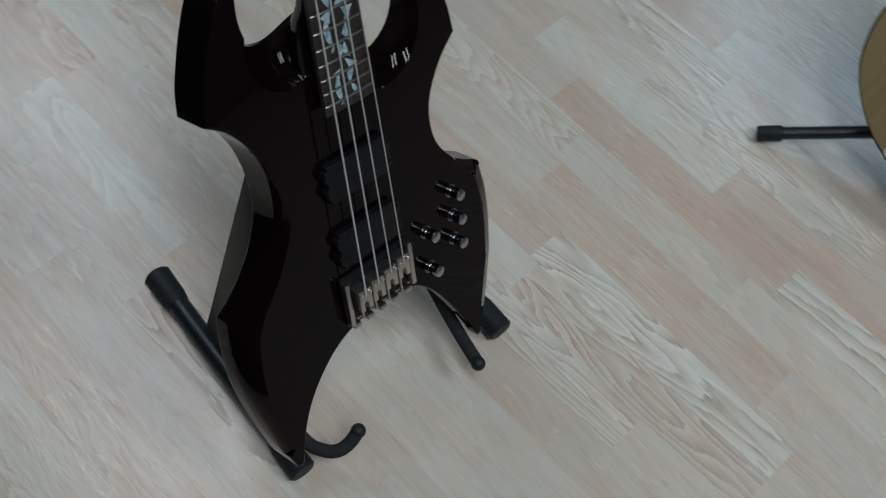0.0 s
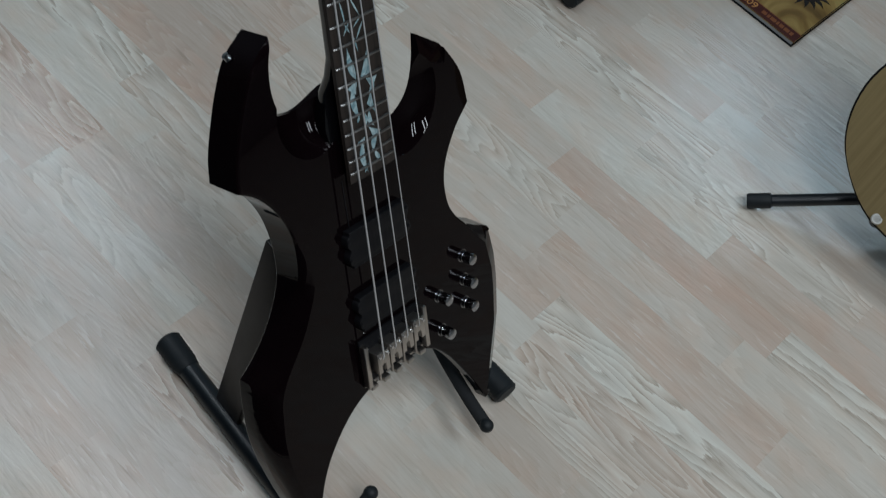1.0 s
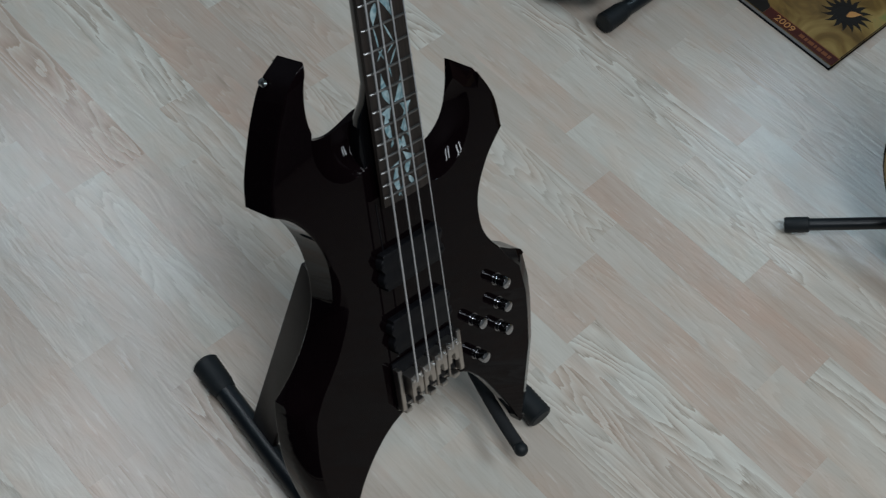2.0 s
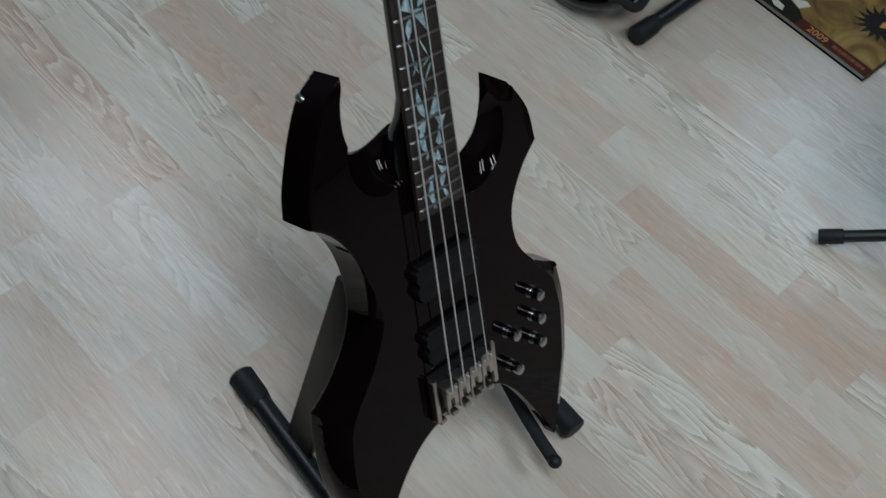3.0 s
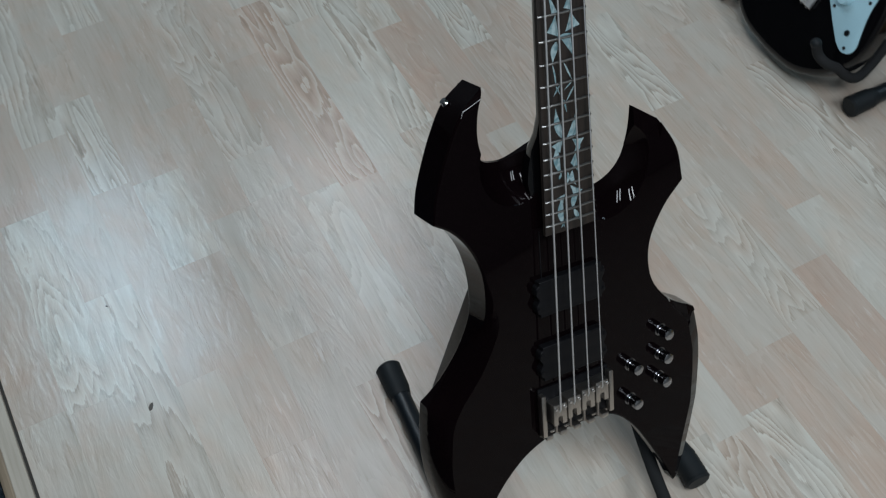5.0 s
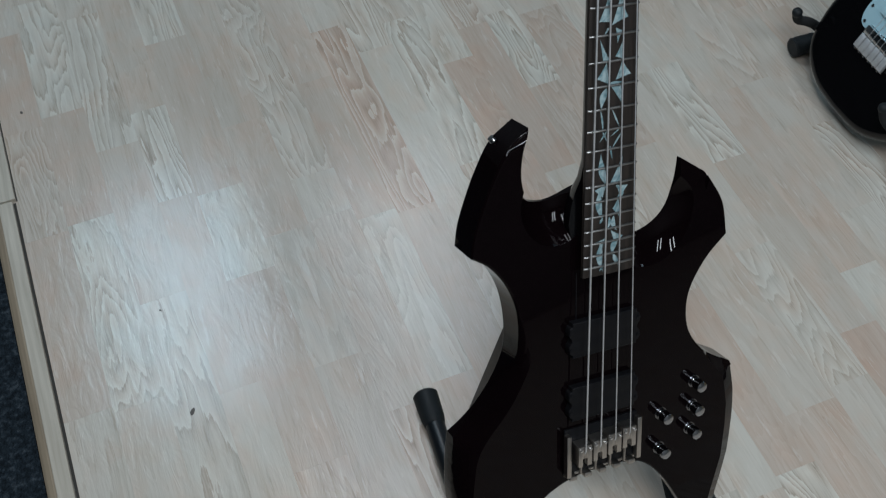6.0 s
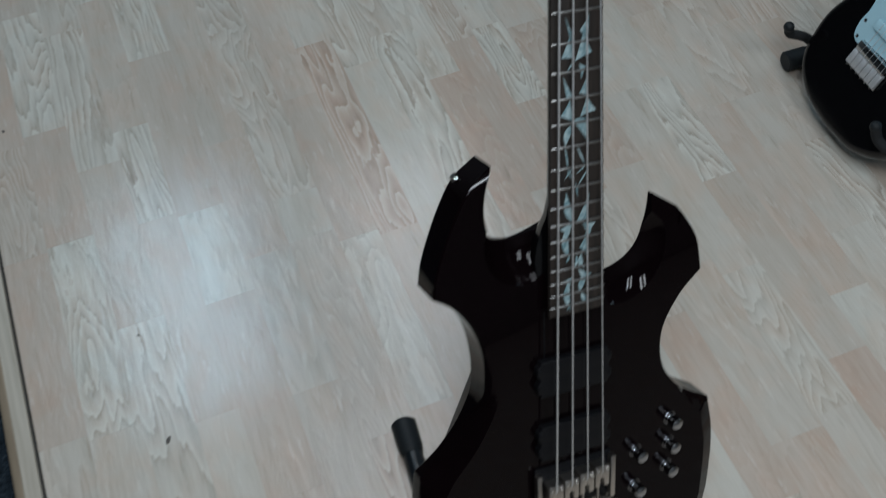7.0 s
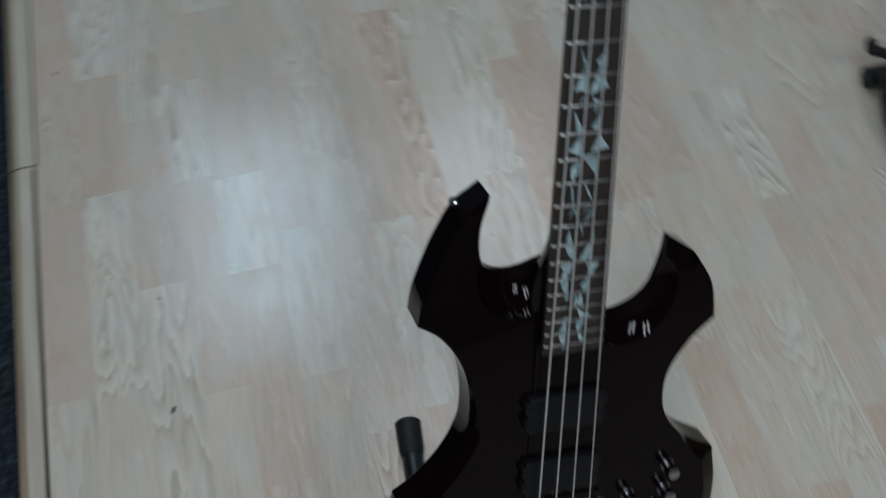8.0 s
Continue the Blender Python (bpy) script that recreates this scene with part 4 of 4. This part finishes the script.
# The acoustic guitar on a tripod stand
def acoustic_guitar(m):
    ob = empty("acoustic_guitar", m, "tan spruce-topped acoustic guitar with dark binding in a stand", "acoustic guitar")
    def shape(grow):
        return outline([(0, -grow), (90, 12 - grow), (168 + grow, 70), (196 + grow, 150), (178 + grow, 230), (132 + grow, 300), (124 + grow, 345), (140 + grow, 410), (120 + grow, 470), (60, 498 + grow), (0, 500 + grow), (-60, 498 + grow), (-120 - grow, 470), (-140 - grow, 410), (-124 - grow, 345), (-132 - grow, 300), (-178 - grow, 230), (-196 - grow, 150), (-168 - grow, 70), (-90, 12 - grow), (0, -grow)], per=6)
    part("side", slab(shape(0), -0.10, -0.003), MAHOGANY, ob, "brown mahogany side")
    part("binding", slab(shape(1.2), -0.0028, -0.0002), PLASTIC, ob, "black binding")
    part("top", slab(shape(-2.2), 0.0, 0.0022), SPRUCE, ob, "tan spruce top")
    part("bridge", box(-0.085, 0.155, 0.0022, 0.085, 0.185, 0.010, 0.004), ROSEWOOD, ob)
    part("sound_hole_ring", turned([(0.050, 0.0023), (0.062, 0.0023), (0.062, 0.0027), (0.050, 0.0027)], Matrix.Translation((0, 0.345, 0)), 40), ROSEWOOD, ob)
    part("neck", box(-0.027, 0.36, 0.0022, 0.027, 0.95, 0.018, 0.005), MAHOGANY, ob)
    return ob


acoustic_guitar(leaning((1.253, 0.187, 0.110), 180, 25))


def tripod_stand():
    hub = Vector((1.475, 0.105, 0.16))
    ob = empty("tripod_stand", pose(hub.x, hub.y, 0), "black tubular tripod guitar stand under the acoustic", "guitar stand", "guitar stands")
    for tip in ((1.222, 0.412), (1.50, -0.28), (1.86, 0.20)):
        tip = Vector((*tip, 0.0135))
        d = (hub - tip).normalized()
        h = hub - Vector((hub.x, hub.y, 0))
        o = Vector((hub.x, hub.y, 0))
        leg = part("leg", tube([tip - o + d * 0.02, h], 0.0092), TUBE, ob)
        part("rubber_foot", tube([tip - o, tip - o + d * 0.003, tip - o + d * 0.034, tip - o + d * 0.036], [0.0105, 0.0118, 0.0118, 0.0100], 24), RUBBER, leg)
    part("post", tube([(0, 0, 0.13), (0.10, 0, 0.55)], 0.011), TUBE, ob)
    for s in (-1, 1):
        side = 0.0 if s > 0 else -0.19
        line = spline([(0.02, 0.02, 0.20), (-0.03, 0.08 + side * 0.6, 0.12), (-0.10, 0.125 + side * 0.9, 0.060), (-0.165, 0.148 + side, 0.066), (-0.198, 0.1525 + side, 0.099), (-0.218, 0.1485 + side, 0.125)], 5)
        arm = part("arm", tube(line, 0.0078, 14), TUBE, ob, "black arm with a pale tube end")
        out = (line[-1] - line[-2]).normalized()
        turn = Matrix.Translation(line[-1]) @ out.to_track_quat("Z", "Y").to_matrix().to_4x4()
        ring = part("tube_end", turned([(0.0046, -0.004), (0.0080, -0.004), (0.0078, 0.001), (0.0068, 0.0024), (0.0050, 0.0024), (0.0046, -0.004)], turn, 24), FOAM_PALE, arm, "pale cut end of the tube")
        part("plug", turned([(0.0, 0.0014), (0.0049, 0.0014), (0.0049, -0.002), (0.0, -0.002)], turn, 16), PLASTIC, ring)


tripod_stand()


# The printed catalogue on the floor
def catalogue():
    m = pose(1.541, 0.567, 0.0, 0, 0, 0.5)
    ob = empty("catalogue", m, "thick glossy printed catalogue with a gold and red cover lying flat", "catalogue")
    w, h, deep = 0.215, 0.285, 0.0105
    paper = worn("page_block_paper", (0.40, 0.42, 0.44), 0.8, grain=400.0, amount=0.15, bump=0.0)
    part("page_block", box(0.0015, 0.003, 0.0014, w - 0.002, h - 0.003, deep - 0.0014, 0.0006), paper, ob, "pale page edges")
    cov, nodes, links, p = material("printed_cover", (0.3, 0.2, 0.08), 0.45, spec=0.12)
    at = nodes.new("ShaderNodeTexCoord").outputs["Object"]
    n1 = node(nodes, "ShaderNodeTexNoise", Scale=11.0, Detail=5.0, Distortion=1.2)
    links.new(at, n1.inputs["Vector"])
    c = ramp(nodes, [(0.30, (0.050, 0.028, 0.010)), (0.44, (0.17, 0.105, 0.030)), (0.58, (0.29, 0.205, 0.070)), (0.74, (0.17, 0.21, 0.07))])
    links.new(n1.outputs["Fac"], c.inputs[0])
    links.new(c.outputs[0], p.inputs["Base Color"])
    part("cover", box(0, 0, deep - 0.0012, w, h, deep, 0.0004), cov, ob, "gold and green printed cover")
    part("back_cover", box(-0.0015, 0, 0.0, w, h, 0.0012), PLASTIC, ob)
    red = worn("dark_red_print", (0.060, 0.013, 0.009), 0.4, spec=0.10, grain=80.0, amount=0.6, bump=0.0)
    gold = worn("gold_print", (0.48, 0.24, 0.08), 0.4, spec=0.10, grain=80.0, amount=0.3, bump=0.0)
    rust = worn("rust_print", (0.20, 0.070, 0.025), 0.4, spec=0.10, grain=80.0, amount=0.4, bump=0.0)
    white = worn("pale_print", (0.50, 0.48, 0.42), 0.3, grain=80.0, amount=0.2, bump=0.0)
    black = worn("brown_black_print", (0.012, 0.009, 0.007), 0.4, spec=0.10, grain=80.0, amount=0.5, bump=0.0)
    top = deep + 0.0001
    part("title_band", box(0.0006, 0.0006, top, 0.0225, 0.150, top + 0.0002), red, ob, "dark red band along the spine edge")
    part("title_corner", slab([(0.0006, 0.1505), (0.0225, 0.1505), (0.034, 0.168), (0.046, 0.215), (0.030, 0.262), (0.0006, 0.284)], top, top + 0.0002), black, ob, "near-black printed corner")
    part("band_line", box(0.0229, 0.0006, top, 0.0241, 0.152, top + 0.0002), rust, ob)
    part("edge_line", box(0.0245, 0.0006, top, w - 0.0006, 0.0022, top + 0.0002), black, ob)
    text = bpy.data.curves.new("year", "FONT")
    text.body, text.size, text.extrude = "2009", 0.0205, 0.0002
    ob_text = new("year", text)
    bpy.context.view_layer.update()
    mesh = bpy.data.meshes.new_from_object(ob_text.evaluated_get(bpy.context.evaluated_depsgraph_get()))
    bpy.data.objects.remove(ob_text)
    year = mesh_part("year", mesh, gold, ob, "gold numerals", 0)
    year.matrix_local = pose(0.0055, 0.131, top + 0.0004, 0, 0, -90)
    v = 0.078
    for k, long in enumerate((0.009, 0.005, 0.011, 0.004, 0.008, 0.010, 0.006)):
        part("text_bar", box(0.0085, v - long, top + 0.0003, 0.0165, v, top + 0.0005), rust, ob)
        v -= long + 0.0022
    part("emblem", slab([(0.008, 0.186), (0.020, 0.190), (0.022, 0.206), (0.014, 0.214), (0.007, 0.203)], top + 0.0003, top + 0.0005), white, ob, "pale printed emblem")
    part("pale_blade", slab([(0.036, 0.170), (0.056, 0.160), (0.060, 0.172), (0.044, 0.196)], top + 0.0003, top + 0.0005), white, ob, "pale printed shape")
    # a dark spiky ornament printed in the middle
    cx, cy = 0.120, 0.058
    bm = bmesh.new()
    bmesh.ops.create_circle(bm, cap_ends=True, segments=24, radius=0.027, matrix=Matrix.Translation((cx, cy, top + 0.0003)))
    ornament = part("ornament", bm, black, ob, "dark spiky printed ornament", 0)
    for k in range(16):
        a = 2 * math.pi * k / 16
        bm = bmesh.new()
        leaf(bm, (cx + 0.018 * math.cos(a), cy + 0.018 * math.sin(a)), (cx + 0.046 * math.cos(a + 0.45), cy + 0.046 * math.sin(a + 0.45)), 0.0042, 0.006, top + 0.0001)
        part("spike", bm, black, ornament, "", 0)
    bm = bmesh.new()
    leaf(bm, (cx - 0.006, cy - 0.004), (cx + 0.020, cy - 0.020), 0.0065, 0.004, top + 0.0004)
    part("centre_mark", bm, gold, ornament, "gold mark", 0)


catalogue()


# Small specks of dirt on the laminate
CRUMB = worn("grey_brown_crumb", (0.10, 0.092, 0.085), 0.9, grain=900.0, amount=0.5)


def dirt_speck(x, y, turn, wide, long):
    bm = bmesh.new()
    bmesh.ops.create_icosphere(bm, subdivisions=2, radius=1, matrix=pose(0, 0, 0, 0, 0, turn) @ Matrix.Diagonal((wide, long, 0.0008, 1)))
    for v in bm.verts:
        v.co += v.co * 0.35 * noise.noise(v.co * 400 + Vector((x, y, 0)) * 50)
    ob = part("dirt_speck", bm, CRUMB)
    ob.matrix_world = pose(x, y, 0.0005)
    tagged(ob, "tiny grey-brown crumb of dirt on the laminate", "dirt", "dirt specks")


dirt_speck(0.109, 0.853, -32, 0.0030, 0.0062)
dirt_speck(-0.051, 1.547, 10, 0.0022, 0.0038)
dirt_speck(0.099, 1.043, 50, 0.0014, 0.0024)

# Laminate strips: columns along v, each cut into strips of uneven length
strip_rng = random.Random(11)
strip_meshes = {}
COLUMNS = [-0.038, 0.037, 0.112, 0.184, 0.2465, 0.324, 0.398, 0.473, 0.5375, 0.602, 0.6665, 0.731, 0.79, 0.8475, 0.9085, 0.99, 1.054, 1.117]
while COLUMNS[-1] < 4.5:
    COLUMNS.append(COLUMNS[-1] + 0.0648)
ENDS = {}


def strip_mesh(width, length):
    key = (round(width, 4), round(length, 3))
    if key not in strip_meshes:
        w, h = key[0] - 0.00002, key[1] - 0.00002
        bm = box(-w / 2, -h / 2, -0.008, w / 2, h / 2, 0.0)
        top = [e for e in bm.edges if all(v.co.z > -0.001 for v in e.verts)]
        bmesh.ops.bevel(bm, geom=top, offset=0.00002, segments=1, affect="EDGES")
        mesh = bpy.data.meshes.new("plank")
        bm.to_mesh(mesh)
        bm.free()
        mesh.materials.append(LAMINATE)
        strip_meshes[key] = mesh
    return strip_meshes[key]


def lay_strip(u0, u1, v0, v1, look_of):
    ob = new("plank", strip_mesh(u1 - u0, v1 - v0))
    ob.matrix_world = LAY @ pose((u0 + u1) / 2, (v0 + v1) / 2, 0)
    ob.parent = FLOOR
    ob.color = (*look_of, 1)


def known(column, v0, v1, tone, figure, pink):
    """A strip that can be told by its place: its ends and its tone, figure and pinkness."""
    ENDS.setdefault(column, []).append((v0, v1, (tone, figure, pink)))


known(0, 1.250, 1.500, 0.35, 0.55, 0.20)
known(0, 0.900, 1.250, 0.45, 0.1, 0.40)
known(1, 1.518, 1.840, 0.95, 0.85, 0.0)
known(1, 1.258, 1.518, 0.25, 0.0, 0.25)
known(1, 0.560, 0.890, 0.80, 0.15, 0.10)
known(2, 1.060, 1.400, 0.55, 0.2, 0.20)
known(4, 1.238, 1.630, 0.35, 0.0, 0.15)
known(6, 1.210, 1.640, 0.70, 0.6, 0.15)
known(6, 0.740, 1.115, 0.70, 0.3, 0.25)
known(9, 1.454, 1.700, 0.80, 0.9, 0.0)
known(9, 1.020, 1.454, 0.85, 0.15, 0.0)
known(11, 1.366, 1.640, 0.95, 0.5, 0.0)
known(12, 1.060, 1.440, 0.30, 0.1, 0.60)
known(13, 1.250, 1.456, 0.90, 1.0, 0.0)
known(14, 1.050, 1.433, 0.40, 0.3, 0.50)
known(1, 0.890, 1.258, 0.95, 0.75, 0.0)
known(3, 1.249, 1.467, 0.80, 1.0, 0.0)
known(3, 0.860, 1.249, 0.55, 0.1, 0.35)
known(4, 1.052, 1.238, 1.00, 0.45, 0.0)
known(4, 0.700, 1.052, 0.35, 0.1, 0.40)
known(4, 1.630, 1.940, 0.95, 0.8, 0.0)
known(7, 0.760, 1.087, 1.00, 0.5, 0.0)
known(7, 1.087, 1.420, 0.45, 0.1, 0.35)
known(8, 1.075, 1.540, 0.30, 0.75, 0.90)
known(8, 0.640, 1.075, 0.60, 0.1, 0.40)
known(10, 1.130, 1.512, 0.85, 1.0, 0.0)
known(11, 1.000, 1.366, 0.30, 0.2, 0.80)
known(12, 0.030, 0.430, 0.45, 0.7, 0.30)
known(13, 0.030, 0.446, 0.95, 1.0, 0.0)
known(13, 0.446, 0.760, 0.40, 0.1, 0.50)
known(14, 0.100, 0.520, 0.50, 0.2, 0.50)
known(15, -0.100, 0.225, 0.80, 0.2, 0.05)
known(16, -0.100, 0.187, 0.95, 1.0, 0.0)
known(16, 0.187, 0.607, 0.12, 0.1, 0.75)
known(16, 0.970, 1.207, 0.90, 1.0, 0.0)
known(17, 0.344, 0.700, 1.0, 0.2, 0.0)
known(17, 0.020, 0.344, 0.35, 0.1, 0.45)
known(19, 0.455, 0.978, 0.75, 1.0, 0.05)
known(20, 0.508, 0.900, 0.30, 0.1, 0.15)
known(20, 0.200, 0.508, 0.90, 0.2, 0.0)


def random_look():
    return (strip_rng.uniform(0.3, 0.85), max(0.12, strip_rng.uniform(-0.6, 0.9)), max(0.0, strip_rng.uniform(-0.5, 0.5)))


LENGTHS = (0.26, 0.31, 0.36, 0.41, 0.46)
rest = []
for column, (u0, u1) in enumerate(zip(COLUMNS, COLUMNS[1:])):
    runs, v = [], SOUTH_EDGE
    for a, b, look_of in sorted(ENDS.get(column, [])) + [(4.3, 4.3, None)]:
        while a - v > 0.02:
            b_free = v + strip_rng.choice(LENGTHS)
            if a - b_free < 0.16:
                b_free = a
            runs.append((v, b_free, random_look()))
            v = b_free
        if look_of:
            runs.append((a, b, look_of))
            v = b
    for a, b, look_of in runs:
        if u0 < 2.05 and -0.45 < a < 2.05:
            lay_strip(u0, u1, a, b, look_of)
        else:
            rest.append((u0, u1, a, b))
far_verts, far_faces = [], []
for u0, u1, a, b in rest:
    n = len(far_verts)
    square = [(u0 + 0.0001, a + 0.0001), (u1 - 0.0001, a + 0.0001), (u1 - 0.0001, b - 0.0001), (u0 + 0.0001, b - 0.0001)]
    far_verts += [(u, v, 0) for u, v in square] + [(u, v, -0.008) for u, v in square]
    far_faces += [(n, n + 1, n + 2, n + 3)] + [(n + j, n + 4 + j, n + 4 + (j + 1) % 4, n + (j + 1) % 4) for j in range(4)]
far_mesh = bpy.data.meshes.new("far_planks")
far_mesh.from_pydata(far_verts, [], far_faces)
far_mesh.materials.append(LAMINATE)
far = new("far_planks", far_mesh)
far.matrix_world = LAY
far.parent, far.color = FLOOR, (0.6, 0.25, 0.15, 1)
tagged(far, "more of the pale laminate strips", kind="stuff")
